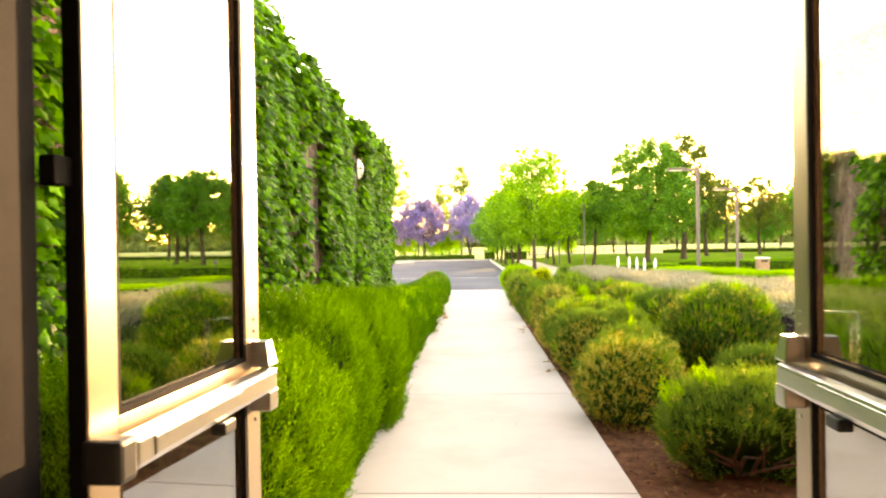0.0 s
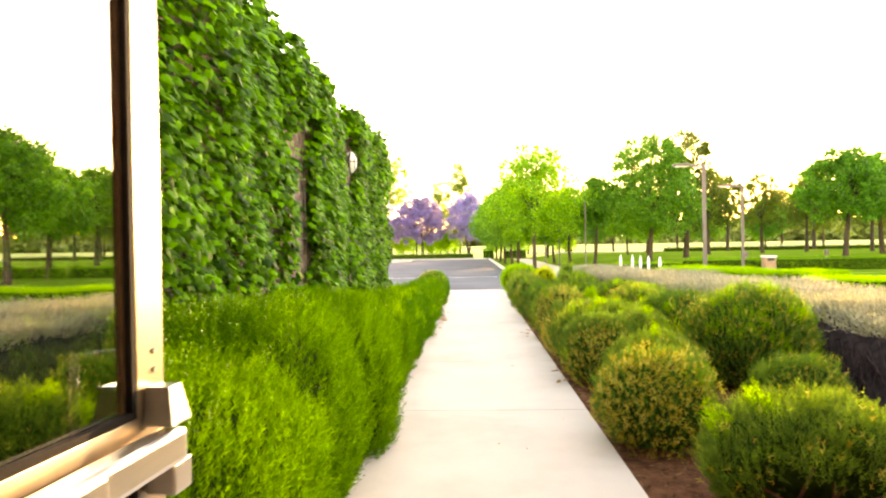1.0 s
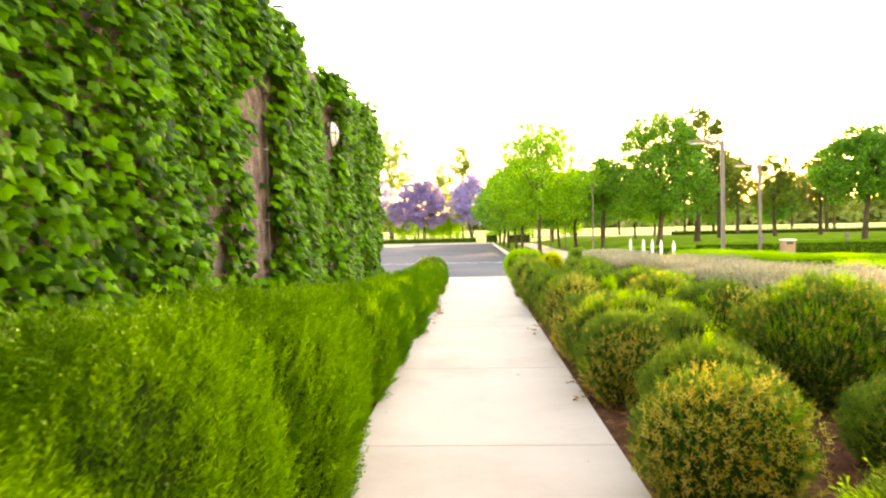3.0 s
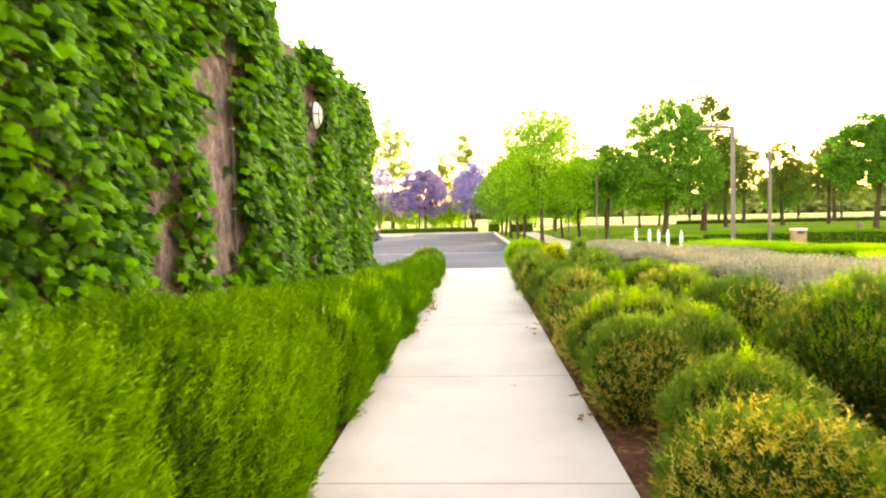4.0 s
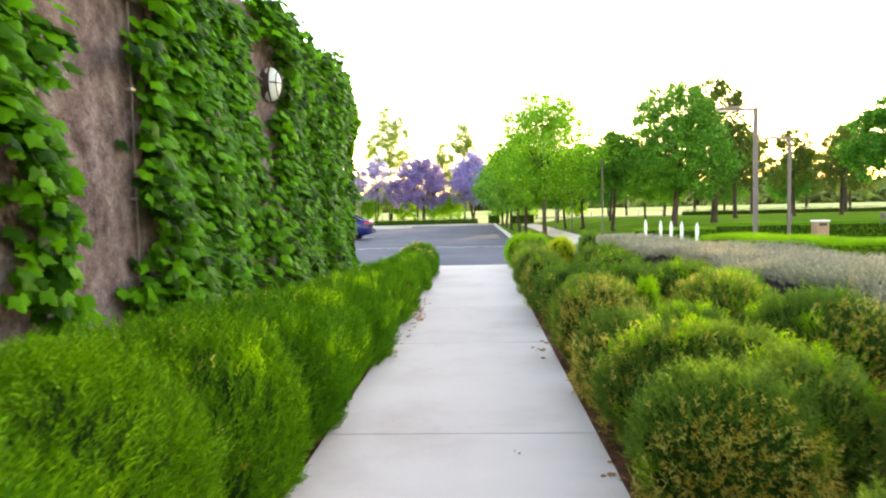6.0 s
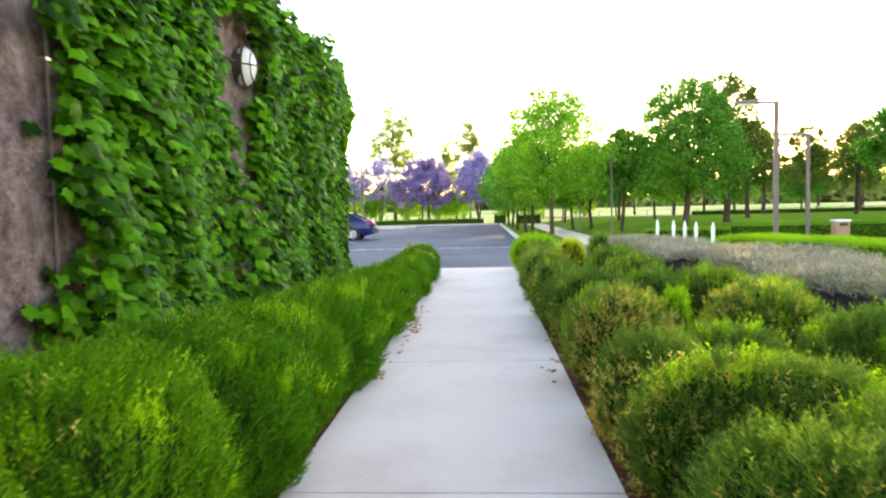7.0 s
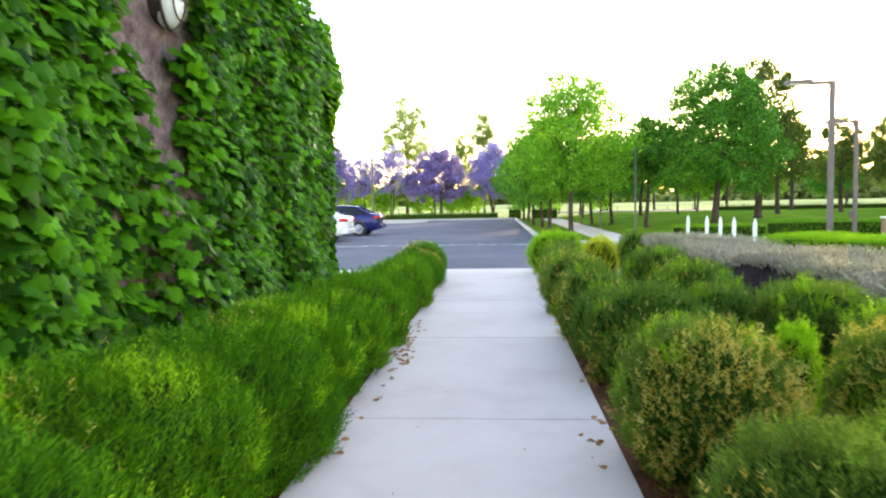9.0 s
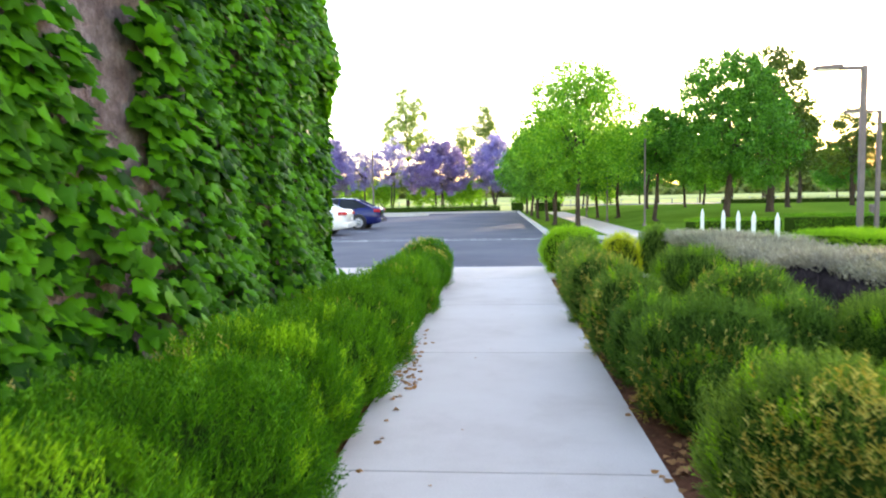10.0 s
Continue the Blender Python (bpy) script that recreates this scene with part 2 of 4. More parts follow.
def part(name, bm, mat, parent, label="", soft=False):
    me = bpy.data.meshes.new(name)
    bm.to_mesh(me)
    bm.free()
    me.materials.append(mat)
    if soft:
        smooth(me)
    ob = new(name, me)
    if parent is not None:
        ob.parent = parent
    return tagged(ob, label)


def thing(name, m, label, category, group="", kind=""):
    ob = new(name)
    ob.empty_display_size = 0.1
    ob.matrix_world = m
    return tagged(ob, label, category, group, kind)


def box(bm, x0, x1, y0, y1, z0, z1, bevel=0.0, m=None):
    r = bmesh.ops.create_cube(bm, size=1.0, matrix=Matrix.LocRotScale(((x0 + x1) / 2, (y0 + y1) / 2, (z0 + z1) / 2), None, (x1 - x0, y1 - y0, z1 - z0)))
    vs = r["verts"]
    if bevel:
        es = list({e for v in vs for e in v.link_edges})
        out = bmesh.ops.bevel(bm, geom=es, offset=bevel, segments=2, affect="EDGES", profile=0.6)
        vs = list({v for f in out["faces"] for v in f.verts} | {v for v in vs if v.is_valid})
    if m is not None:
        bmesh.ops.transform(bm, matrix=m, verts=vs)
    return bm


def boxed(*a, bevel=0.0, m=None):
    return box(bmesh.new(), *a, bevel=bevel, m=m)


def rod(bm, a, b, r0, r1=None, sides=12):
    a, b = Vector(a), Vector(b)
    d = b - a
    m = Matrix.Translation((a + b) / 2) @ d.to_track_quat("Z", "Y").to_matrix().to_4x4()
    bmesh.ops.create_cone(bm, cap_ends=True, segments=sides, radius1=r0, radius2=r0 if r1 is None else r1, depth=d.length, matrix=m)
    return bm


def tube(path, radii, sides=7):
    """A bent tapered tube as arrays."""
    path = [Vector(p) for p in path]
    v, t = [], []
    for i, (p, r) in enumerate(zip(path, radii)):
        d = (path[min(i + 1, len(path) - 1)] - path[max(i - 1, 0)]).normalized()
        u = d.cross(Vector((0.31, 0.95, 0.05))).normalized()
        w = d.cross(u)
        for k in range(sides):
            a = 2 * math.pi * k / sides
            v.append(p + (math.cos(a) * u + math.sin(a) * w) * float(r))
    for i in range(len(path) - 1):
        for k in range(sides):
            a, b = i * sides + k, i * sides + (k + 1) % sides
            t += [(a, b, b + sides), (a, b + sides, a + sides)]
    return np.array(v), np.array(t)


def joined(pieces):
    vs, ts, n = [], [], 0
    for v, t in pieces:
        vs.append(v)
        ts.append(np.asarray(t) + n)
        n += len(v)
    return np.concatenate(vs), np.concatenate(ts)


def unit(a):
    return a / np.maximum(np.linalg.norm(a, axis=-1, keepdims=True), 1e-9)


def sheet(name, mat, x0, x1, y0, y1, nx, ny, height, label, category, kind="structure", parent=None):
    xs, ys = np.linspace(x0, x1, nx + 1), np.linspace(y0, y1, ny + 1)
    gx, gy = np.meshgrid(xs, ys)
    v = np.stack([gx, gy, height(gx, gy)], -1).reshape(-1, 3)
    a = (np.arange(ny)[:, None] * (nx + 1) + np.arange(nx)[None, :]).ravel()
    t = np.concatenate([np.stack([a, a + 1, a + nx + 2], -1), np.stack([a, a + nx + 2, a + nx + 1], -1)])
    ob = new(name, smooth(tri_mesh(name, v, t, mat)))
    ob.parent = parent
    return tagged(ob, label, category, kind=kind)


def step(x, a, b):
    u = np.clip((x - a) / (b - a), 0, 1)
    return u * u * (3 - 2 * u)


# ---- ground ----
def lawn_rise(x, y):
    return 0.42 * step(x, 5.6, 9.5) * step(y, 33.0, 44.0)


sheet("ground", FIELD, -900, 900, -600, 1500, 60, 140, lambda x, y: -0.06 + 0.9 * step(y, 84.0, 190.0), "dry grass field reaching to the horizon", "ground")
sheet("planting_bed", MULCH, -2.2, 6.6, 1.3, 22.0, 60, 140, lambda x, y: -0.03 + 0.02 * np.sin(x * 5.1 + y * 2.3) * np.sin(y * 3.7 - x), "reddish bark mulch planting bed", "mulch")
sheet("road", ASPHALT, -45, 7.0, 22.9, 70, 40, 40, lambda x, y: 0 * x - 0.02, "worn grey asphalt parking lot", "road")
sheet("lawn", LAWN, 1.9, 90, 30.5, 70, 90, 60, lambda x, y: 0.0 + lawn_rise(x, y), "bright green mown lawn with a gentle rise", "lawn")
sheet("lawn_verge", LAWN, 6.3, 60, 2.0, 30.5, 60, 40, lambda x, y: -0.01 + lawn_rise(x, y), "bright green mown lawn beside the planting", "lawn")
sheet("far_road", ASPHALT, 6.0, 140, 70.1, 77, 20, 4, lambda x, y: 0 * x + 0.40, "grey asphalt drive beyond the lawn", "road")

# ---- pavements with slabs ----
pavement = new("pavement", tri_mesh("pavement", [(-0.78, 1.1, -0.05), (0.98, 1.1, -0.05), (0.98, 22.8, -0.05), (-0.78, 22.8, -0.05)], [(0, 1, 2), (0, 2, 3)], MULCH))
tagged(pavement, "pale concrete garden path with tooled joints", "path", kind="structure")


def slab(x0, x1, y0, y1, parent, top=0.0):
    g = 0.005
    return part("slab", boxed(x0 + g, x1 - g, y0 + g, y1 - g, top - 0.10, top, bevel=0.006), CONCRETE, parent)


cuts = [1.12, 4.02, 6.80, 9.37, 12.43, 15.20, 18.0, 20.9]
for a, b in zip(cuts, cuts[1:]):
    slab(-0.8, 1.0, a, b, pavement)
cross_walk = new("pavement_cross", tri_mesh("pavement_cross", [(-13.9, 21.0, -0.05), (4.9, 21.0, -0.05), (4.9, 22.8, -0.05), (-13.9, 22.8, -0.05)], [(0, 1, 2), (0, 2, 3)], MULCH))
tagged(cross_walk, "pale concrete pavement along the parking lot", "pavement", kind="structure")
for i in range(7):
    x = -13.9 + i * 2.62 if i < 5 else (-0.8 if i == 5 else 1.0)
    slab(x, [-11.28, -8.66, -6.04, -3.42, -0.8, 1.0, 4.9][i], 20.9, 22.9, cross_walk)
lawn_walk = new("pavement_lawn", tri_mesh("pavement_lawn", [(3.95, 31, 0.0), (5.2, 31, 0.0), (5.2, 64, 0.0), (3.95, 64, 0.0)], [(0, 1, 2), (0, 2, 3)], KERB))
tagged(lawn_walk, "pale concrete walk between lawn and verge", "pavement", kind="structure")
for i in range(11):
    slab(3.9, 5.25, 31 + 3 * i, 34 + 3 * i, lawn_walk, top=0.05)


# ---- kerbs and paint ----
def kerb_run(points, label, width=0.16, top=0.12):
    bm = bmesh.new()
    pts = [Vector((*p, 0)) for p in points]
    rows = []
    for i, p in enumerate(pts):
        d = (pts[min(i + 1, len(pts) - 1)] - pts[max(i - 1, 0)]).normalized()
        n = Vector((d.y, -d.x, 0)) * width
        sec = [p + Vector((0, 0, -0.05)), p + Vector((0, 0, top - 0.02)) + n * 0.08, p + Vector((0, 0, top)) + n * 0.25, p + Vector((0, 0, top)) + n, p + Vector((0, 0, -0.05)) + n]
        rows.append([bm.verts.new(q) for q in sec])
    for a, b in zip(rows, rows[1:]):
        for k in range(4):
            bm.faces.new((a[k], a[k + 1], b[k + 1], b[k]))
    bm.faces.new(rows[0])
    bm.faces.new(rows[-1])
    bmesh.ops.recalc_face_normals(bm, faces=bm.faces)
    ob = part("kerb", bm, KERB, None)
    return tagged(ob, label, "kerb", kind="structure")


arc = [(1.78 + 3.2 * (1 - math.cos(a)), 33.6 - 3.2 * math.sin(a)) for a in [i * math.pi / 16 for i in range(8, -1, -1)]]
kerb_run(arc + [(1.75, 40), (1.7, 50), (1.62, 62), (1.6, 67.5)], "pale concrete kerb curving along the lawn")
kerb_run([(-40, 66.6), (-9.0, 66.6), (1.5, 67.6)], "pale concrete kerb before the far hedge", 0.2)
kerb_run([(-40, 60.2), (-6.2, 60.2), (-5.6, 60.7), (-5.6, 61.4)], "pale concrete kerb of a parking island", 0.3)


def stripe(x0, x1, y0, y1, label):
    ob = new("road_marking", tri_mesh("road_marking", [(x0, y0, -0.014), (x1, y0, -0.014), (x1, y1, -0.014), (x0, y1, -0.014)], [(0, 1, 2), (0, 2, 3)], PAINT))
    return tagged(ob, label, "road marking", kind="structure")


stripe(-12, 1.7, 31.45, 31.62, "worn white painted line across the lot")
stripe(-12, 1.7, 32.0, 32.12, "second faded white painted line")
for y in (33.6, 38.1, 43.4):
    stripe(-10.5, -5.3, y, y + 0.11, "white painted stall line")

# ---- building: ivy wall, door wall, vestibule ----
tagged(part("wall_west", boxed(-2.62, -2.30, 1.32, 18.02, -0.2, 3.82, bevel=0.02), WALL, None), "rough brown split-face block wall with bare patches", "wall", kind="structure")


def front_wall():
    bm = bmesh.new()
    for a in ((-2.62, -0.95, 1.0, 1.3, -0.1, 3.82), (1.13, 7.0, 1.0, 1.3, -0.1, 3.82), (-0.95, 1.13, 1.0, 1.3, 2.52, 3.82)):
        box(bm, *a)
    return tagged(part("wall_south", bm, WALL, None), "rough brown block wall around the double door", "wall", kind="structure")


front_wall()
tagged(part("wall_north", boxed(-9.0, -2.63, 17.7, 18.0, -0.2, 3.82), WALL, None), "plain brown block end wall", "wall", kind="structure")
tagged(part("wall_back", boxed(-9.3, -9.01, 1.0, 18.0, -0.2, 3.82), WALL, None), "plain brown block back wall", "wall", kind="structure")
tagged(part("wall_south_west", boxed(-9.0, -2.63, 1.0, 1.3, -0.2, 3.82), WALL, None), "plain brown block wall", "wall", kind="structure")
tagged(part("roof", boxed(-9.0, -2.63, 1.31, 17.69, 3.5, 3.7), KERB, None), "flat pale roof behind the parapet", "roof", kind="structure")
tagged(part("wall_vestibule_west", boxed(-1.75, -1.6, -3.2, 0.99, -0.1, 2.9), PLASTER, None), "plain vestibule side wall", "wall", kind="structure")
tagged(part("wall_vestibule_east", boxed(1.85, 2.0, -3.2, 0.99, -0.1, 2.9), PLASTER, None), "plain vestibule side wall", "wall", kind="structure")
tagged(part("wall_vestibule_back", boxed(-1.75, 2.0, -3.35, -3.21, -0.1, 2.9), PLASTER, None), "plain vestibule back wall", "wall", kind="structure")
tagged(part("ceiling", boxed(-1.75, 2.0, -3.35, 0.99, 2.91, 3.05), PLASTER, None), "plain vestibule ceiling", "ceiling", kind="structure")
tagged(part("floor", boxed(-1.59, 1.84, -3.2, 1.1, -0.1, -0.004), CONCRETE, None), "plain concrete vestibule floor", "floor", kind="structure")

door_frame = thing("door_frame", Matrix.Identity(4), "dark bronze metal double door frame", "door frame", kind="structure")
part("reveal", boxed(-0.948, -0.932, 1.143, 1.312, 0.0, 2.51), DARK_FRAME, door_frame)
part("jamb", boxed(-0.948, -0.815, 0.97, 1.14, 0.0, 2.44, bevel=0.004), DARK_FRAME, door_frame)
part("jamb", boxed(1.045, 1.128, 0.97, 1.14, 0.0, 2.44, bevel=0.004), DARK_FRAME, door_frame)
part("head", boxed(-0.948, 1.128, 0.97, 1.14, 2.442, 2.518, bevel=0.004), DARK_FRAME, door_frame)


def door_leaf(name, hinge, latch, side):
    """A glazed leaf with a panic bar; side: +1 when the inner face looks along the leaf's own +Y, else -1."""
    d = Vector(latch) - Vector(hinge)
    w = d.length
    root = thing(name, pose(hinge[0], hinge[1], 0, 0, 0, math.degrees(math.atan2(d.y, d.x))),
                 "open glazed door leaf in bronze metal with a steel panic bar", "door", "double door", "structure")
    th = 0.045

    def yy(a, b):
        lo, hi = sorted((side * a, side * b))
        return lo, hi
    y0, y1 = yy(-th, 0.0)
    st = 0.105
    part("stile", boxed(0, st, y0, y1, 0.02, 2.42, bevel=0.003), BRONZE, root)
    part("stile", boxed(w - st, w, y0, y1, 0.02, 2.42, bevel=0.003), BRONZE, root)
    part("edge_strip", boxed(-0.004, 0.0, y0 + 0.004, y1 - 0.004, 0.03, 2.41), DARK_FRAME, root)
    part("edge_strip", boxed(w, w + 0.005, y0 + 0.008, y1 - 0.008, 0.03, 2.41), DARK_FRAME, root)
    part("top_rail", boxed(st, w - st, y0, y1, 2.31, 2.42, bevel=0.003), BRONZE, root)
    part("middle_rail", boxed(st, w - st, y0, y1, 1.02, 1.15, bevel=0.003), BRONZE, root)
    part("bottom_rail", boxed(st, w - st, y0, y1, 0.02, 0.27, bevel=0.003), BRONZE, root)
    for z0, z1 in ((1.15, 2.31), (0.27, 1.02)):
        g0, g1 = yy(-0.026, -0.020)
        p = part("pane", boxed(st, w - st, g0, g1, z0, z1), GLASS, root, "tinted reflective glass pane")
        bm = bmesh.new()
        b0, b1 = yy(-0.018, -0.002)
        box(bm, st, st + 0.014, b0, b1, z0, z1)
        box(bm, w - st - 0.014, w - st, b0, b1, z0, z1)
        box(bm, st + 0.014, w - st - 0.014, b0, b1, z0, z0 + 0.014)
        box(bm, st + 0.014, w - st - 0.014, b0, b1, z1 - 0.014, z1)
        part("glazing_bead", bm, DARK_FRAME, root)
    # panic bar on the inner face
    b0, b1 = yy(0.028, 0.085)
    bar = part("panic_bar", boxed(0.03, w - 0.06, b0, b1, 1.055, 1.125, bevel=0.012), STEEL, root, "satin steel panic bar")
    c0, c1 = yy(0.004, 0.09)
    part("end_cap", boxed(-0.035, 0.028, c0, c1, 1.045, 1.135, bevel=0.012), BLACK, bar, "dark end cap")
    e0, e1 = yy(0.004, 0.07)
    cap = boxed(w - 0.095, w - 0.012, e0, e1, 1.128, 1.21, bevel=0.006)
    for v in cap.verts:
        if v.co.z > 1.17:
            v.co.x += (w - 0.0575 - v.co.x) * 0.35
            v.co.y *= 0.82
    part("latch_case", cap, STEEL, bar, "satin steel latch case")
    part("latch_foot", boxed(w - 0.09, w - 0.015, e0, e1, 0.985, 1.052, bevel=0.006), STEEL, bar)
    k0, k1 = yy(0.06, 0.10)
    part("dogging_block", boxed(w * 0.46, w * 0.46 + 0.07, k0, k1, 1.020, 1.053, bevel=0.006), BLACK, bar)
    k0, k1 = yy(0.075, 0.089)
    part("push_pad", boxed(0.10, w * 0.62, k0, k1, 1.066, 1.114, bevel=0.006), STEEL, bar)
    # pull on the outer face
    ya = -side * (th + 0.07)
    bm = bmesh.new()
    xh = w - st * 0.5 - 0.09
    rod(bm, (xh, ya, 0.98), (xh, ya, 1.28), 0.011)
    rod(bm, (xh, ya, 1.28), (xh + 0.07, -side * (th - 0.001), 1.28), 0.011)
    rod(bm, (xh, ya, 0.98), (xh + 0.07, -side * (th - 0.001), 0.98), 0.011)
    bmesh.ops.create_uvsphere(bm, u_segments=10, v_segments=8, radius=0.0115, matrix=Matrix.Translation((xh, ya, 1.28)))
    bmesh.ops.create_uvsphere(bm, u_segments=10, v_segments=8, radius=0.0115, matrix=Matrix.Translation((xh, ya, 0.98)))
    part("pull", bm, CHROME, root, "chrome pull handle", soft=True)
    for z in (0.95, 1.24, 1.28):
        q0, q1 = yy(-0.001, 0.004)
        bm = bmesh.new()
        rod(bm, (w - 0.04, q0, z), (w - 0.04, q1, z), 0.007)
        part("screw", bm, STEEL, root)
    for z in (0.25, 1.67):
        h0, h1 = yy(-th - 0.012, -0.02)
        part("hinge", boxed(-0.06, -0.006, h0, h1, z - 0.03, z + 0.03, bevel=0.006), DARK_FRAME, root)
    return root


door_leaf("door_1", (-0.762, 1.21), (-0.70, 2.12), -1)
door_leaf("door_2", (1.02, 1.21), (1.055, 2.12), 1)

# ---- ivy ----
rng = np.random.default_rng(5)


def ivy_leaf_shape():
    """A five-lobed leaf in the XY plane, stem at the origin, tip along -Y, folded on the midrib."""
    ring = [(0.0, 0.0), (0.24, 0.17), (0.50, 0.02), (0.50, -0.16), (0.64, -0.46), (0.34, -0.47), (0.24, -0.68), (0.0, -0.98)]
    pts = [(x, y, -0.16 * abs(x) + 0.10 * math.sin(y * 3)) for x, y in ring]
    left = [(-x, y, z) for x, y, z in pts[1:-1]]
    v = np.array(pts + left + [(0.0, -0.25, 0.06)])
    c = len(v) - 1
    order = list(range(8)) + [len(pts) + i for i in range(len(left) - 1, -1, -1)]
    t = [(c, order[(i + 1) % len(order)], order[i]) for i in range(len(order))]
    return v, np.array(t)


LEAF_V, LEAF_T = ivy_leaf_shape()


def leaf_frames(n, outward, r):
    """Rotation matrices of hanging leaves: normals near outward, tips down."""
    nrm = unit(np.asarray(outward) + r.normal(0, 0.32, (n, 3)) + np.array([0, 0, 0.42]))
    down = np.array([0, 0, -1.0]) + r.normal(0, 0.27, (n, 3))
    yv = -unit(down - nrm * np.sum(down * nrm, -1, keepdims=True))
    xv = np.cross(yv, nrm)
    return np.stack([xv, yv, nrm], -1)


def leaf_cloud(pos, outward, size, r):
    rot = leaf_frames(len(pos), outward, r)
    v = np.einsum("nij,kj->nki", rot, LEAF_V) * size[:, None, None] + pos[:, None, :]
    t = LEAF_T[None] + (np.arange(len(pos)) * len(LEAF_V))[:, None, None]
    return v.reshape(-1, 3), t.reshape(-1, 3)


def ivy_keep(y, z, r):
    """How much ivy covers the wall: less in the bare streaks."""
    side = np.sign(y - 9.36)
    wob = 0.12 * np.sin(z * 3.1 + 0.7) + 0.09 * np.sin(z * 7.3 + side) + 0.09 * side * np.sin(z * 11.7 + 2 * side) + r.normal(0, 0.085, y.shape)
    bare = (np.abs(y - 9.34 - 0.04 * (z - 2) + wob * 0.9) < 0.58 - 0.10 * np.abs(z - 2.2)) & (z < 3.35 + 0.5 * wob)
    bare |= (np.abs(y - 8.12 - 0.08 * (1.4 - z) + wob * 0.7) < 0.30 - 0.16 * step(z, 1.5, 2.05)) & (z < 2.0)
    bare |= (np.abs(y - 12.80 - 0.26 * (3.0 - z) + wob * 0.6) < 0.26 + 0.13 * (z - 1.5)) & (z < 3.5) & (z > 1.40)
    bare |= (np.abs(y - 13.30 - 0.10 * (1.3 - z) + wob * 0.6) < 0.16) & (z < 1.3) & (z > 0.95)
    bare |= (np.abs(y - 13.16) < 0.32) & (np.abs(z - 3.03) < 0.29)
    bare |= (np.abs(y - 13.65 + wob) < 0.40) & (z < 0.62)
    bare |= (np.abs(y - 4.95 + wob) < 0.30) & (np.abs(z - 2.95) < 0.36)
    bare |= (y > 10.9 + wob) & (y < 12.7 + wob) & (z > 3.60 + 0.3 * wob)
    bare |= (np.abs(y - 7.75 + wob) < 0.12) & (z < 1.3) & (z > 0.85)
    bare |= (y > 12.2) & (y < 13.9) & (z > 0.5) & (z < 1.7) & (r.uniform(0, 1, y.shape) < 0.4)
    return ~bare


ivy = thing("ivy", pose(-2.2, 8.0, 0), "dense green ivy covering the block wall", "ivy")
ORIGIN = np.array([-2.2, 8.0, 0.0])
n = 28500
py, pz = 1.5 + 16.62 * rng.uniform(0, 1, n) ** 1.12, 4.0 * rng.uniform(0.02, 1.0, n)
keep = ivy_keep(py, pz, rng)
py, pz = py[keep], pz[keep]
bulge = 0.09 * np.sin(py * 1.9 + 1.1 * np.sin(pz * 1.4)) * np.sin(pz * 1.3 + 0.6) + 0.06 * np.sin(py * 4.3 + pz * 2.1)
depth = rng.uniform(0.0, 1.0, len(py)) ** 0.85 * (0.25 + 1.3 * np.clip(bulge, -0.10, 0.2)) + 0.015
depth *= 1 - 0.6 * np.exp(-((py - 12.3) / 0.6) ** 2)
depth *= 1 + step(py, 16.0, 17.8) * (-0.30 + 0.35 * np.sin(pz * 4.1 + 0.5) + 0.3 * np.sin(pz * 9.3 + 2 * py) + 0.5 * np.exp(-((pz - 3.3) / 0.4) ** 2))
top_var = 3.90 + 0.12 * np.sin(py * 1.1) + 0.10 * np.sin(py * 2.7 + 1) + 0.18 * np.exp(-((py - 8.6) / 1.2) ** 2) + 0.22 * np.exp(-((py - 16.4) / 1.6) ** 2)
pz = np.where(pz > 3.75, 3.75 + (pz - 3.75) * (top_var - 3.70) / 0.25, pz)
pos = np.stack([-2.30 + depth, py, pz], -1)
size = rng.uniform(0.080, 0.155, len(py)) * np.interp(py, [2, 7, 9.5, 13, 14.5], [0.58, 0.74, 0.90, 0.97, 0.80])
# the 300 leaves in the middle stretch are objects of their own
near = np.where((py > 10.2) & (py < 12.6) & (pz > 0.9) & (pz < 2.6) & (depth > 0.10))[0][:300]
rest = np.setdiff1d(np.arange(len(py)), near)
# Normals also lean to -y, shaped to face the viewer and more light.
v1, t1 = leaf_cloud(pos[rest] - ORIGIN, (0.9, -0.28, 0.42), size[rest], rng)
# far end and top of the wall
m = 8000
ze = rng.uniform(0.1, 4.1, m)
pe = np.stack([-2.62 + rng.uniform(0, 1, m) * (0.42 + 0.14 * np.exp(-((ze - 3.3) / 0.4) ** 2)), 18.02 + rng.uniform(0, 1, m) * (0.15 + 0.05 * np.sin(ze * 5) + 0.20 * np.exp(-((ze - 3.3) / 0.5) ** 2)), ze], -1)
v2, t2 = leaf_cloud(pe - ORIGIN, (0.35, 1, 0), rng.uniform(0.075, 0.125, m), rng)
m = 3600
yt = rng.uniform(1.5, 18.1, m)
yt = yt[(yt < 11.0) | (yt > 12.6)]
m = len(yt)
zt = 3.83 + rng.uniform(0, 1, m) ** 1.6 * (0.16 + 0.10 * np.sin(yt * 1.1) + 0.08 * np.sin(yt * 2.7 + 1) + 0.16 * np.exp(-((yt - 8.6) / 1.2) ** 2) + 0.22 * np.exp(-((yt - 16.4) / 1.6) ** 2))
pt = np.stack([rng.uniform(-2.7, -2.14, m), yt, zt], -1)
v3, t3 = leaf_cloud(pt - ORIGIN, (0.5, 0, 0.8), rng.uniform(0.075, 0.13, m), rng)
v, t = joined([(v1, t1), (v2, t2), (v3, t3)])
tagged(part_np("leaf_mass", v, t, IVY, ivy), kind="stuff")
leaf_mesh = tri_mesh("leaf", LEAF_V, LEAF_T, IVY)
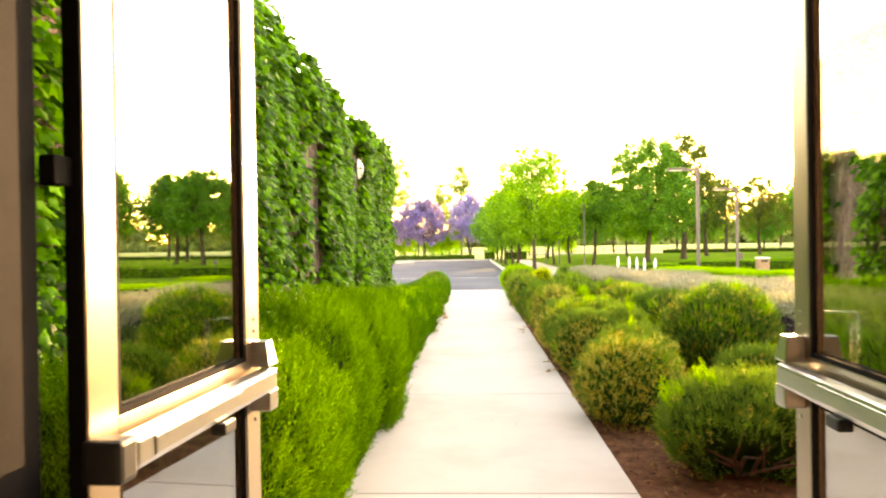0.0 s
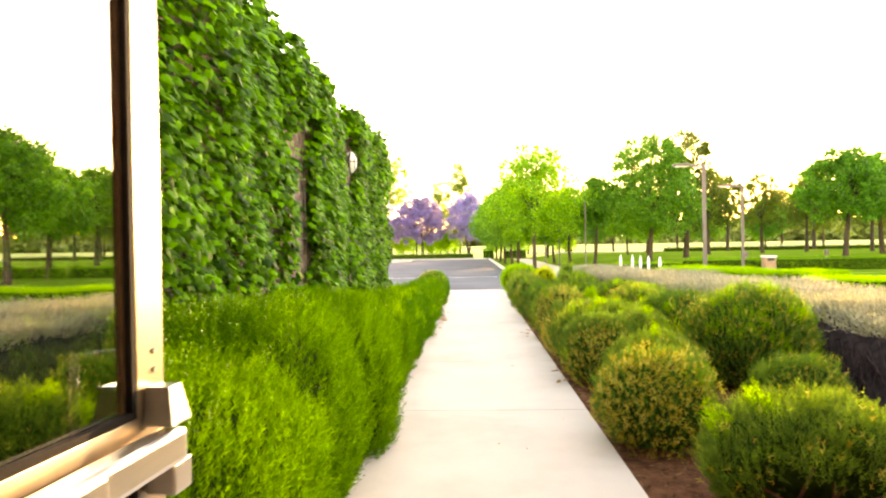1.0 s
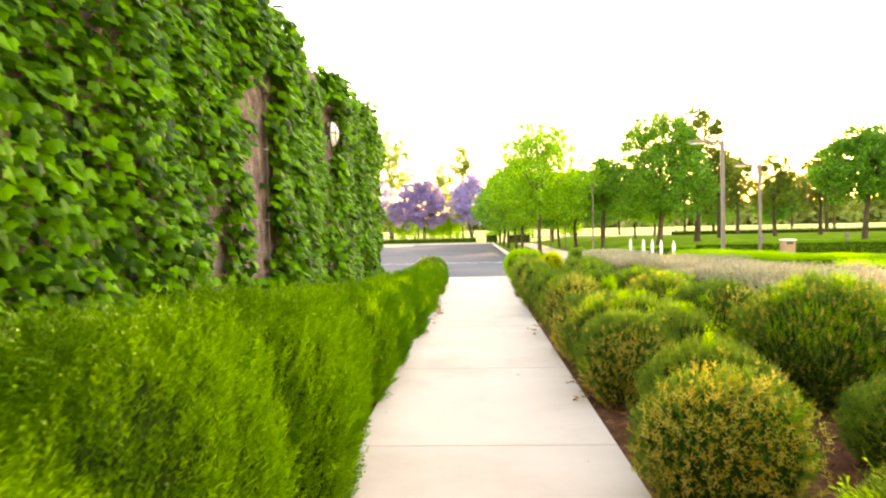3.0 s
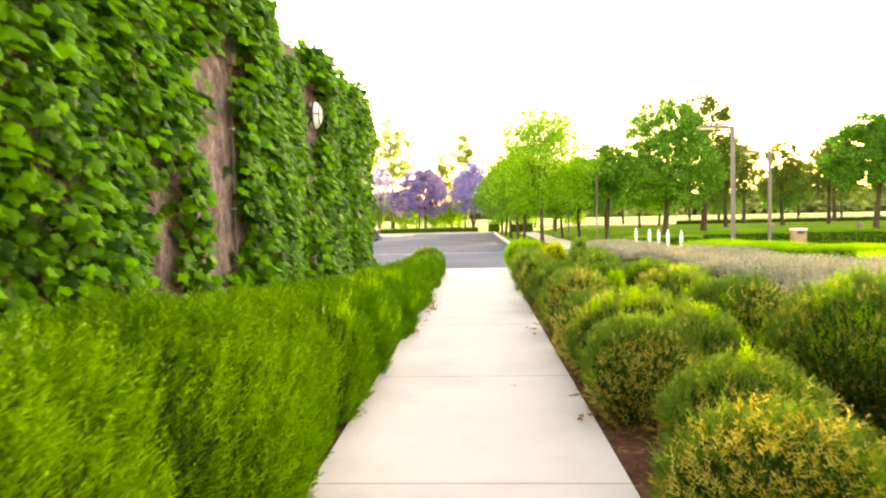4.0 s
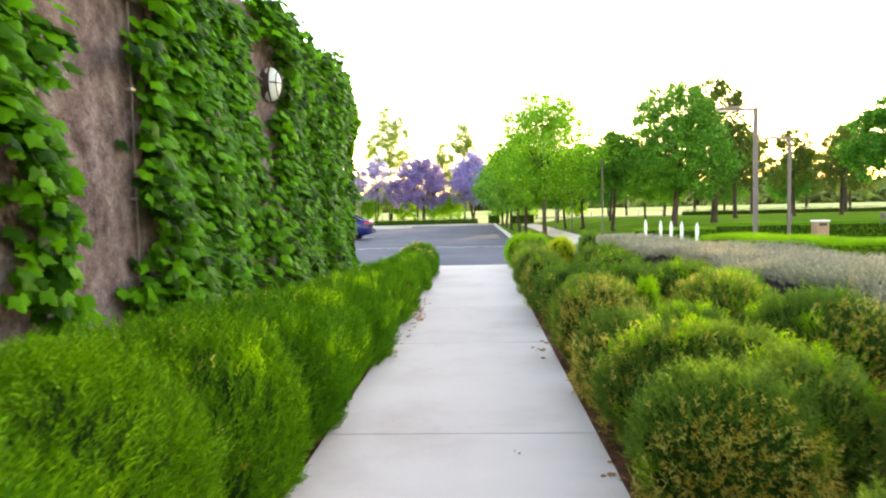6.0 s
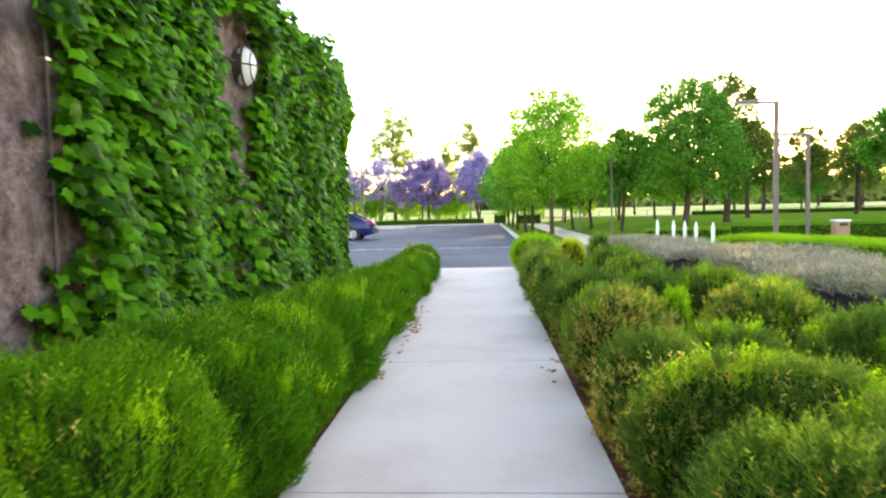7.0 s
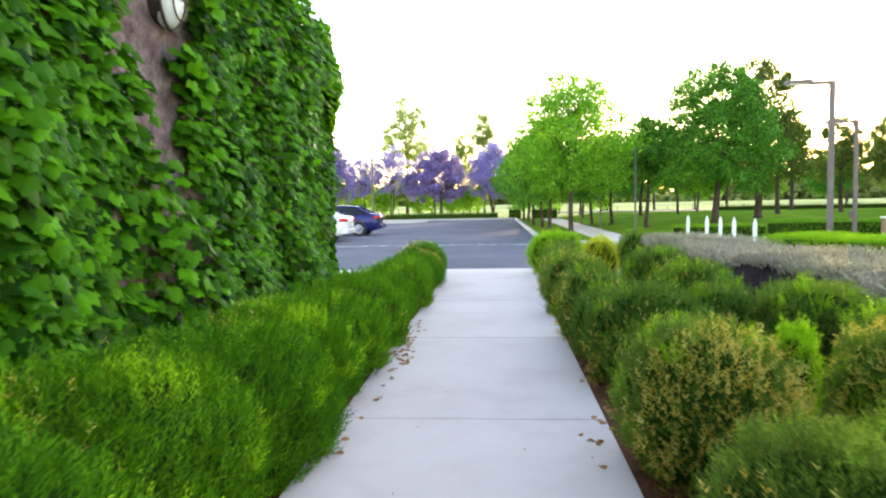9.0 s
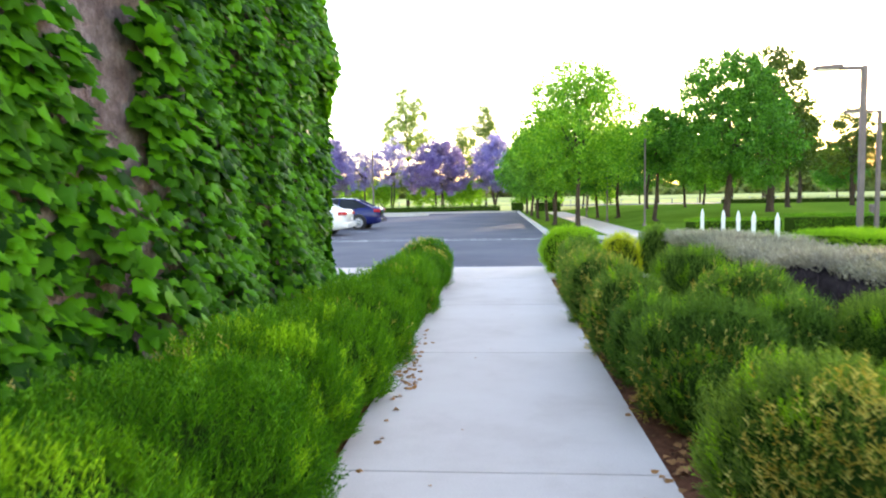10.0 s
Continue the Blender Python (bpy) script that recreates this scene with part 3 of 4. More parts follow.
# Same added lean to -y as the leaf mass.
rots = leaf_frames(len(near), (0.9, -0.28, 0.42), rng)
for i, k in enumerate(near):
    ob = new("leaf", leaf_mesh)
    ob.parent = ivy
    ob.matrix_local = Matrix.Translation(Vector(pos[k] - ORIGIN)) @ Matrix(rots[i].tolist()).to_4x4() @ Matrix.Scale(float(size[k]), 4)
stems = []
for k in range(18):
    y = 1.8 + 16.2 * k / 18 + rng.uniform(-0.1, 0.1)
    if 7.6 < y < 10.1 or 12.5 < y < 14.1:
        continue
    pts, z = [], 0.0
    yy = y
    while z < 3.6:
        pts.append((-2.292 + 0.006 * rng.uniform() - ORIGIN[0], yy - ORIGIN[1], z))
        z += 0.3
        yy += rng.normal(0, 0.06)
    stems.append(tube(pts, np.linspace(0.008, 0.002, len(pts)), 5))
v, t = joined(stems)
tagged(part_np("stem", v, t, IVY_STEM, ivy, "thin brown climbing stems"), kind="stuff")

# ---- conduit and bulkhead lamp on the wall ----
conduit = thing("conduit", pose(-2.27, 9.87, 0), "painted electrical conduit with a junction box on the wall", "conduit")
bm = rod(bmesh.new(), (0, 0, 0.0), (0, 0, 3.05), 0.010)
part("pipe", bm, CONDUIT, conduit)
bm = rod(bmesh.new(), (0, -0.05, 3.09), (0, -2.2, 3.02), 0.010)
part("pipe", bm, CONDUIT, conduit)
bm = rod(bmesh.new(), (0, 0.05, 3.09), (0, 3.4, 3.06), 0.010)
part("pipe", bm, CONDUIT, conduit)
part("junction_box", boxed(-0.03, 0.045, -0.05, 0.05, 3.04, 3.16, bevel=0.008), CONDUIT, conduit)
for z in (0.8, 1.6, 2.4):
    part("clip", boxed(-0.03, 0.018, -0.03, 0.03, z, z + 0.02, bevel=0.004), STEEL, conduit)


def bulkhead_lamp(y, z):
    root = thing("wall_lamp", pose(-2.30, y, z), "round bulkhead wall lamp with an iron cage and white glass", "lamp", "bulkhead lamps on the ivy wall")
    bm = bmesh.new()
    rod(bm, (0.0, 0, 0), (0.085, 0, 0), 0.175, 0.17, 28)
    part("base", bm, IRON, root)
    bm = bmesh.new()
    bmesh.ops.create_uvsphere(bm, u_segments=28, v_segments=16, radius=1.0, matrix=Matrix.Translation((0.085, 0, 0)) @ Matrix.Diagonal((0.125, 0.158, 0.205, 1)))
    part("globe", bm, LENS, root, "frosted white glass globe", soft=True)
    for tilt in (0, 1):
        pts = []
        for i in range(17):
            a = math.pi * i / 16
            c, s_ = math.cos(a), math.sin(a)
            pts.append((0.085 + 0.137 * s_, 0.172 * c if tilt else 0.0, 0.0 if tilt else 0.219 * c))
        v, t = tube(pts, [0.008] * len(pts), 6)
        part_np("cage_bar", v, t, IRON, root, soft=True)
    ring = [(0.10, 0.172 * math.cos(a), 0.22 * math.sin(a)) for a in np.linspace(0, 2 * math.pi, 33)]
    v, t = tube(ring, [0.013] * len(ring), 7)
    part_np("cage_ring", v, t, IRON, root, soft=True)
    ring = [(0.18, 0.115 * math.cos(a), 0.15 * math.sin(a)) for a in np.linspace(0, 2 * math.pi, 33)]
    v, t = tube(ring, [0.006] * len(ring), 6)
    part_np("cage_ring", v, t, IRON, root, soft=True)
    return root


bulkhead_lamp(13.16, 3.03)
bulkhead_lamp(4.92, 3.03)


# ---- bushes ----
def bush_radius(d, lumps, amp, r_seed):
    """Uneven radius factor of a clipped dome for unit directions d."""
    r = np.ones(len(d))
    for c, s_ in lumps:
        ang = np.sum((d - c) ** 2, -1)
        r += amp * s_ * np.exp(-ang / 0.16)
    az = np.arctan2(d[:, 1], d[:, 0])
    return r + 0.025 * np.sin(3 * az + r_seed) + 0.02 * np.sin(5 * az + d[:, 2] * 4 + 2 * r_seed)


def dome(d, size, rad, power=2.35, tuck=0.80):
    wx, wy, h = size
    den = (np.abs(d[:, 0]) ** power + np.abs(d[:, 1]) ** power + np.abs(d[:, 2]) ** power) ** (1 / power)
    p = d / den[:, None] * rad[:, None]
    p = p * np.array([wx / 2, wy / 2, h * 0.62]) + np.array([0, 0, h * 0.38])
    p[:, 2] = np.maximum(p[:, 2], 0.01)
    waist = tuck + (1 - tuck) * step(p[:, 2] / h, 0.0, 0.45)
    p[:, :2] *= waist[:, None]
    return p


def sprigs(p, axis, length, r, leaflets=5, leaf=0.034, width=0.012, splay=0.40):
    """Short shoots: leaflets winding up a bent stem, joined along it, so that a shoot is one island."""
    nn = len(p)
    u = unit(np.cross(axis, unit(r.normal(0, 1, (nn, 3)))))
    w = np.cross(axis, u)
    bend = r.normal(0, 0.10, (nn, 1)) * u + np.array([0, 0, 0.06])
    rise = [p + (axis + bend * f) * (length * f)[:, None] for f in np.linspace(0.0, 1.0, leaflets + 1)]
    thick = np.minimum(width, length / leaflets)[:, None]
    vs = [rise[0]]
    for j in range(leaflets):
        a = 2.4 * j + r.uniform(0, 0.8, nn)
        side = np.cos(a)[:, None] * u + np.sin(a)[:, None] * w
        way = unit(axis * 0.9 + side * (splay if j < leaflets - 1 else 0.12))
        tip = rise[j] + axis * thick * 0.5 + way * (leaf * r.uniform(0.8, 1.3, nn) * (1.0 - 0.30 * j / leaflets))[:, None]
        vs += [rise[j + 1], tip]
    k = 2 * leaflets + 1
    v = np.stack(vs, 1).reshape(-1, 3)
    one = np.array([(2 * j - 1 if j else 0, 2 * j + 1, 2 * j + 2) for j in range(leaflets)])
    return v, (one[None] + (np.arange(nn) * k)[:, None, None]).reshape(-1, 3)


def bush(x, y, wx, wy, h, seed, leaf_mat, label, name="bush", group="", density=2900, dried=0.0, lime=0.0, upright=0.75, amp=0.10, leaf=0.028, power=2.35, tuck=0.84, shoot=0.85, bare=None):
    r = np.random.default_rng(seed)
    root = thing(name, pose(x, y, 0, 0, 0, 0), label, "bush", group)
    wx, wy = wx - 0.15, wy - 0.08
    lumps = [(c, s_) for c, s_ in zip(unit(r.normal(0, 1, (16, 3))), r.uniform(-0.6, 1.0, 16))]
    area = 3.0 * (wx * wy + 2 * h * (wx + wy) / 2) / 2.2
    nn = int(area * density)
    d = unit(r.normal(0, 1, (nn, 3)))
    d = d[d[:, 2] > -0.62]
    if bare is not None:
        hole = unit(np.array(bare, dtype=float))
        d = d[(d @ hole) + r.normal(0, 0.05, len(d)) < 0.86]
    nn = len(d)
    rad = bush_radius(d, lumps, amp, seed)
    p = dome(d, (wx, wy, h), rad * r.uniform(0.90, 1.02, nn), power, tuck)
    nrm = unit(d / np.array([wx, wy, h]))
    axis = unit(nrm * 0.75 + np.array([0, 0, upright]) + r.normal(0, 0.20, (nn, 3)))
    length = r.uniform(0.06, 0.12, nn) * shoot
    # taller shoots stand out here and there
    tufts = unit(r.normal(0, 1, (int(60 + area * 55), 3)))
    which = np.concatenate([np.argmax(q @ tufts.T, 1) for q in np.array_split(d, 8)])
    off = 1 - np.sum(d * tufts[which], -1)
    reach = np.median(off) * 2.2
    t_rand = r.uniform(0, 1, len(tufts))
    p = p + nrm * (0.042 * t_rand[which] * np.maximum(1 - off / reach, 0) - 0.034 * np.minimum(off / reach, 1))[:, None]
    axis = unit(axis + r.normal(0, 0.17, (len(tufts), 3))[which])
    long_one = r.uniform(0, 1, nn) < 0.05
    length[long_one] *= 1.5
    # seed heads gather in one patch on the weather side
    patch = unit(np.array([-0.25, -0.85, 0.15]) + r.normal(0, 0.28, 3))
    dry = (r.uniform(0, 1, nn) < dried * 1.5) & (d @ patch + r.normal(0, 0.16, nn) > 0.48) if dried else np.zeros(nn, dtype=bool)
    new_growth = ~dry & ((r.uniform(0, 1, len(tufts)) < lime * 1.6)[which]) & (d[:, 2] > -0.1) & (r.uniform(0, 1, nn) < 0.8)
    for sel, mat, nm, lab in ((~dry & ~new_growth, leaf_mat, "foliage", ""), (new_growth, LIME, "fresh_growth", "fresh lime green shoots"), (dry, DRIED, "dried_growth", "dried golden seed heads")):
        if sel.sum() < 5:
            continue
        if nm == "dried_growth":
            k = int(sel.sum())
            q = p[sel] + nrm[sel] * 0.075
            v, t = sprigs(q, axis[sel], length[sel] * 0.60, r, 5, 0.026, 0.016, 1.1)
        else:
            v, t = sprigs(p[sel], axis[sel], length[sel] * (1.2 if nm == "fresh_growth" else 1.0), r, 8, leaf, 0.012, 0.62)
        tagged(part_np(nm, v, t, mat, root, lab), kind="stuff")
    # Solid filler behind the shoots; its dark colour stands for inner shade.
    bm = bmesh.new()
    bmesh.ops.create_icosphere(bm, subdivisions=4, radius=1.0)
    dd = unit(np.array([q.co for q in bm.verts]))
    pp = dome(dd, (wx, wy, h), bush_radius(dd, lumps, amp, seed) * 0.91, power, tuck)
    for q, c in zip(bm.verts, pp):
        q.co = c
    if bare is not None:
        for q in bm.verts:
            if unit(np.array(q.co) - np.array([0, 0, h / 2])) @ hole > 0.72:
                q.co = Vector(hole) * -0.05 + (q.co - Vector((0, 0, h / 2))) * 0.72 + Vector((0, 0, h / 2))
        stems = []
        for _ in range(14):
            a = np.array([*r.normal(0, 0.05, 2), 0.0])
            e = a + hole * r.uniform(0.25, 0.48) + np.array([*r.normal(0, 0.14, 2), r.uniform(0.22, 0.50)])
            stems.append(tube([a, (a + e) / 2 + r.normal(0, 0.03, 3), e], [0.016, 0.011, 0.004], 6))
        v, t = joined(stems)
        part_np("bare_stem", v, t, IVY_STEM, root, "bare reddish-brown stems", soft=True)
    part("shade_core", bm, HEDGE_SHADE, root, "solid core with the bush's inner shade in its dark colour", soft=True)
    return root


# clipped row along the ivy wall, tallest by the door: y, length, height, dried share, fresh share
HEDGE_LABEL = "clipped bright green rosemary-like hedge bush beside the path"
HEDGE_ROW = [
    (3.10, 1.90, 1.02, 0.00, 0.00), (4.55, 1.80, 1.08, 0.00, 0.00), (5.85, 1.70, 1.05, 0.00, 0.00), (7.05, 1.50, 0.95, 0.00, 0.01),
    (8.25, 1.45, 0.88, 0.02, 0.05), (9.40, 1.40, 0.80, 0.00, 0.06), (10.45, 1.35, 0.73, 0.05, 0.10), (11.60, 1.55, 0.67, 0.01, 0.05),
    (12.75, 1.00, 0.63, 0.07, 0.22), (13.75, 1.35, 0.58, 0.00, 0.04), (15.00, 1.40, 0.57, 0.03, 0.06), (16.20, 1.30, 0.55, 0.00, 0.08),
    (17.40, 1.35, 0.53, 0.02, 0.04), (18.55, 1.30, 0.52, 0.00, 0.06), (19.60, 1.05, 0.51, 0.03, 0.03),
]
for k, (y, wy, h, dried, lime) in enumerate(HEDGE_ROW):
    outer = float(np.interp(y, [3, 9, 13, 17, 21], [-2.12, -2.08, -1.95, -1.72, -1.58])) + 0.06 * math.sin(k * 1.7)
    inner = -0.645 + 0.04 * math.sin(k * 3.7 + 1.0)
    bush((outer + inner) / 2, y, inner - outer, wy, h, 100 + k, HEDGE, HEDGE_LABEL, "hedge_bush", "hedge along the ivy wall", 2300 if y < 14 else 1700,
         dried=dried, lime=lime, upright=1.25, amp=0.12, leaf=0.030, power=3.1 if y < 7 else 2.7, tuck=0.99, shoot=1.05)
bush(-1.16, 20.85, 0.98, 1.1, 0.66, 180, HEDGE, "rounded hedge bush with dry tips by the path end", "hedge_bush", "hedge along the ivy wall", 1900, dried=0.10, upright=0.9)
bush(-1.00, 20.25, 0.62, 0.60, 0.52, 181, BUSH, "small rounded olive bush with dry brown tips", "hedge_bush", "hedge along the ivy wall", 1900, dried=0.40, upright=0.9)

# loose rows on the other side of the path: x, y, width, depth, height, dried share, look
BUSHES = [
    (1.80, 4.45, 1.22, 0.92, 0.58, 0.04, "o"), (1.34, 5.80, 0.92, 0.82, 0.63, 0.50, "o"), (1.60, 6.80, 0.95, 0.80, 0.60, 0.30, "o"),
    (1.36, 8.10, 0.90, 0.86, 0.66, 0.50, "o"), (1.84, 8.40, 0.84, 0.86, 0.65, 0.03, "g"), (1.60, 9.25, 1.38, 0.90, 0.67, 0.14, "g"),
    (1.34, 10.20, 0.82, 0.80, 0.60, 0.34, "o"), (1.88, 10.40, 0.90, 0.86, 0.61, 0.08, "g"), (1.37, 11.60, 0.98, 0.98, 0.73, 0.40, "g"),
    (1.88, 11.70, 0.34, 0.40, 0.71, 0.00, "l"), (1.50, 13.12, 0.94, 0.52, 0.47, 0.02, "g"), (1.45, 13.45, 1.06, 0.86, 0.71, 0.32, "o"),
    (1.25, 14.25, 0.66, 0.62, 0.62, 0.03, "g"), (1.25, 15.10, 0.82, 0.80, 0.71, 0.24, "o"), (1.27, 16.80, 0.90, 0.95, 0.73, 0.14, "o"),
    (1.33, 18.50, 0.86, 0.99, 0.66, 0.07, "g"), (1.43, 20.20, 0.87, 0.91, 0.68, 0.05, "g"), (1.40, 21.85, 1.16, 1.05, 0.79, 0.00, "l2"),
    (2.04, 20.00, 0.74, 0.70, 0.76, 0.00, "y"), (2.92, 21.50, 0.74, 0.70, 0.80, 0.00, "g"), (2.47, 17.60, 0.98, 0.90, 0.71, 0.00, "g"),
    (2.27, 15.10, 1.10, 0.90, 0.70, 0.07, "g"), (2.12, 13.75, 0.80, 0.72, 0.66, 0.04, "g"), (2.86, 7.95, 1.38, 1.16, 0.92, 0.10, "g"),
    (2.80, 10.25, 1.16, 1.00, 0.72, 0.22, "g"), (2.72, 13.50, 1.00, 0.95, 0.72, 0.00, "g"), (3.00, 12.55, 0.92, 0.95, 0.68, 0.00, "g"),
    (2.64, 11.75, 1.08, 0.95, 0.72, 0.16, "g"), (2.60, 6.30, 0.78, 0.67, 0.48, 0.09, "o"),
]
LOOKS = {"o": (BUSH, 0.03, "rounded olive green bush with dried golden tips over bark mulch"), "g": (BUSH, 0.10, "rounded mid-green clipped bush over bark mulch"),
         "l": (LIME, 0.0, "fresh lime green upright shoot clump among the bushes"), "l2": (LIME, 0.0, "rounded bright green bush at the end of the path"),
         "y": (YELLOW_BUSH, 0.0, "small rounded yellow-green bush")}
for i, (x, y, wx, wy, h, dried, kind) in enumerate(BUSHES):
    if kind == "o" and dried < 0.05:
        lab = "rounded olive green bush with a thin bare middle"
    else:
        lab = LOOKS[kind][2]
    bush(x, y, wx, wy, h, 300 + i, LOOKS[kind][0], lab, "bush", "loose bushes beside the path", 2500 if y < 13 else 1800, dried=dried, lime=LOOKS[kind][1],
         upright=1.5 if kind == "l" else 0.85, amp=0.12, power=2.5, tuck=0.80, shoot=0.9, bare=(-0.25, -0.9, -0.25) if i == 0 else None)


# ---- lavender bank ----
def lavender():
    r = np.random.default_rng(77)
    front = lambda y: np.interp(y, [2, 6, 9.5, 12, 15.8, 17.5, 20, 22], [3.9, 3.6, 3.50, 3.42, 3.34, 3.02, 2.95, 3.1])
    back = lambda y: np.interp(y, [2, 5, 10, 13.5, 15.2, 17, 19, 21.3, 22.3], [6.2, 6.2, 6.1, 5.75, 5.3, 4.7, 4.3, 3.6, 3.4])
    top = lambda u, y: (0.74 + 0.05 * np.sin(y * 1.7) + 0.04 * np.sin(y * 3.9 + u * 5)) * (1 - np.abs(2 * u - 1) ** 22) * step(22.6 - y, 0, 1.0)
    root = thing("lavender", pose(4.6, 12, 0), "wide bank of grey faded lavender with dark woody mass with stem shade in its colour", "lavender", kind="stuff")
    off = np.array([4.6, 12, 0])
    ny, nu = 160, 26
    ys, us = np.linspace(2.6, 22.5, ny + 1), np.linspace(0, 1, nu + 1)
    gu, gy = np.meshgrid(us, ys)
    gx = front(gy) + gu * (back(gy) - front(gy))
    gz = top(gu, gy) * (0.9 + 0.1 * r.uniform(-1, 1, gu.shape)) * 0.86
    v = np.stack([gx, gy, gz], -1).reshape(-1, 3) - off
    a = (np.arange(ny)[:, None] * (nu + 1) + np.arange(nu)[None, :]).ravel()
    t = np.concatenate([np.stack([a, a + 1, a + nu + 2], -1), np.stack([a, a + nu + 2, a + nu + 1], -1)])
    # Solid sheet: woody brown and the shade below the stalks share its colour.
    part_np("stem_shade_core", v, t, LAV_STEM_SHADE, root, "dark woody mass with stem shade in its colour", soft=True)
    nn = 44000
    u, y = 0.05 + 0.95 * r.uniform(0, 1, nn) ** 1.1, r.uniform(2.6, 22.5, nn)
    x = front(y) + u * (back(y) - front(y))
    z = top(u, y) * 0.84
    p = np.stack([x, y, z], -1) - off
    lean = np.stack([(u - 0.5) * 1.1, np.zeros(nn), np.ones(nn)], -1) + r.normal(0, 0.36, (nn, 3))
    axis = unit(lean)
    v, t = sprigs(p, axis, r.uniform(0.10, 0.22, nn), r, 4, 0.055, 0.008)
    tagged(part_np("stalk_mass", v, t, LAV, root, "grey faded lavender stalks"), kind="stuff")
    twigs = []
    for y in np.arange(3.0, 22.0, 0.035):
        y = y + r.normal(0, 0.03)
        x = float(front(y))
        a = np.array([x + r.uniform(0.02, 0.12), y, 0.0]) - off
        e = np.array([x + r.uniform(-0.10, 0.04), y + r.normal(0, 0.16), r.uniform(0.36, 0.66)]) - off
        twigs.append(tube([a, (a + e) / 2 + r.normal(0, 0.03, 3), e], [0.011, 0.008, 0.004], 4))
    v, t = joined(twigs)
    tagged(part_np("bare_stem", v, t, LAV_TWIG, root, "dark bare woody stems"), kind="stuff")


lavender()


def box_hedge(x0, y0, x1, y1, width, h, mat, label, seed, density=420, z0=0.0):
    """A long low clipped hedge."""
    r = np.random.default_rng(seed)
    root = thing("low_hedge", pose(x0, y0, z0, 0, 0, math.degrees(math.atan2(y1 - y0, x1 - x0))), label, "hedge")
    ln = math.hypot(x1 - x0, y1 - y0)
    nn = int(ln * (width + 2 * h) * density)
    s_, q = r.uniform(0, ln, nn), r.uniform(0, width + 2 * h, nn)
    yy = np.where(q < h, -width / 2, np.where(q > h + width, width / 2, q - h - width / 2))
    zz = np.where(q < h, q, np.where(q > h + width, width + 2 * h - q, h)) * (1 + 0.04 * np.sin(s_ * 1.3) + 0.03 * np.sin(s_ * 3.1))
    p = np.stack([s_, yy + r.normal(0, 0.03, nn), np.maximum(zz - 0.04, 0.01)], -1)
    axis = unit(np.stack([np.zeros(nn), np.where(q < h, -0.8, np.where(q > h + width, 0.8, 0)), np.ones(nn) * 0.8], -1) + r.normal(0, 0.3, (nn, 3)))
    v, t = sprigs(p, axis, r.uniform(0.06, 0.13, nn), r, 4, 0.08, 0.034)
    part_np("foliage", v, t, mat, root)
    # Solid filler, coloured dark for the shade inside the hedge.
    part("shade_core", boxed(0.03, ln - 0.03, -width / 2 + 0.05, width / 2 - 0.05, 0, h - 0.06, bevel=0.05), HEDGE_SHADE, root)
    return root


box_hedge(6.55, 23.4, 9.3, 18.6, 1.5, 0.58, LIME, "low bright lime green clipped hedge", 41, 800)
box_hedge(8.0, 17.6, 16.0, 14.3, 1.2, 0.50, LIME, "low bright lime green clipped hedge", 42, 500)
box_hedge(10.1, 33.6, 34.0, 34.1, 0.9, 0.56, HEDGE, "long dark green clipped hedge behind the litter bin", 43, 300, 0.0)
box_hedge(7.0, 34.6, 10.4, 35.2, 0.8, 0.40, HEDGE, "low green clipped hedge behind the white posts", 44, 320, 0.0)
box_hedge(-30.0, 68.6, 0.2, 69.3, 1.2, 0.55, HEDGE, "long low hedge beyond the parking lot", 45, 110)
box_hedge(1.15, 67.9, 2.1, 68.0, 0.9, 0.85, HEDGE, "boxy clipped hedge at the corner of the lot", 46, 240)
box_hedge(3.3, 70, 5.4, 70.3, 1.4, 0.80, TREE_LEAF, "dark green shrub clump beyond the trees", 47, 200)
box_hedge(19, 69, 60, 68.5, 1.0, 0.42, DARK_LEAF, "dark hedge along the far drive", 48, 80, 0.4)


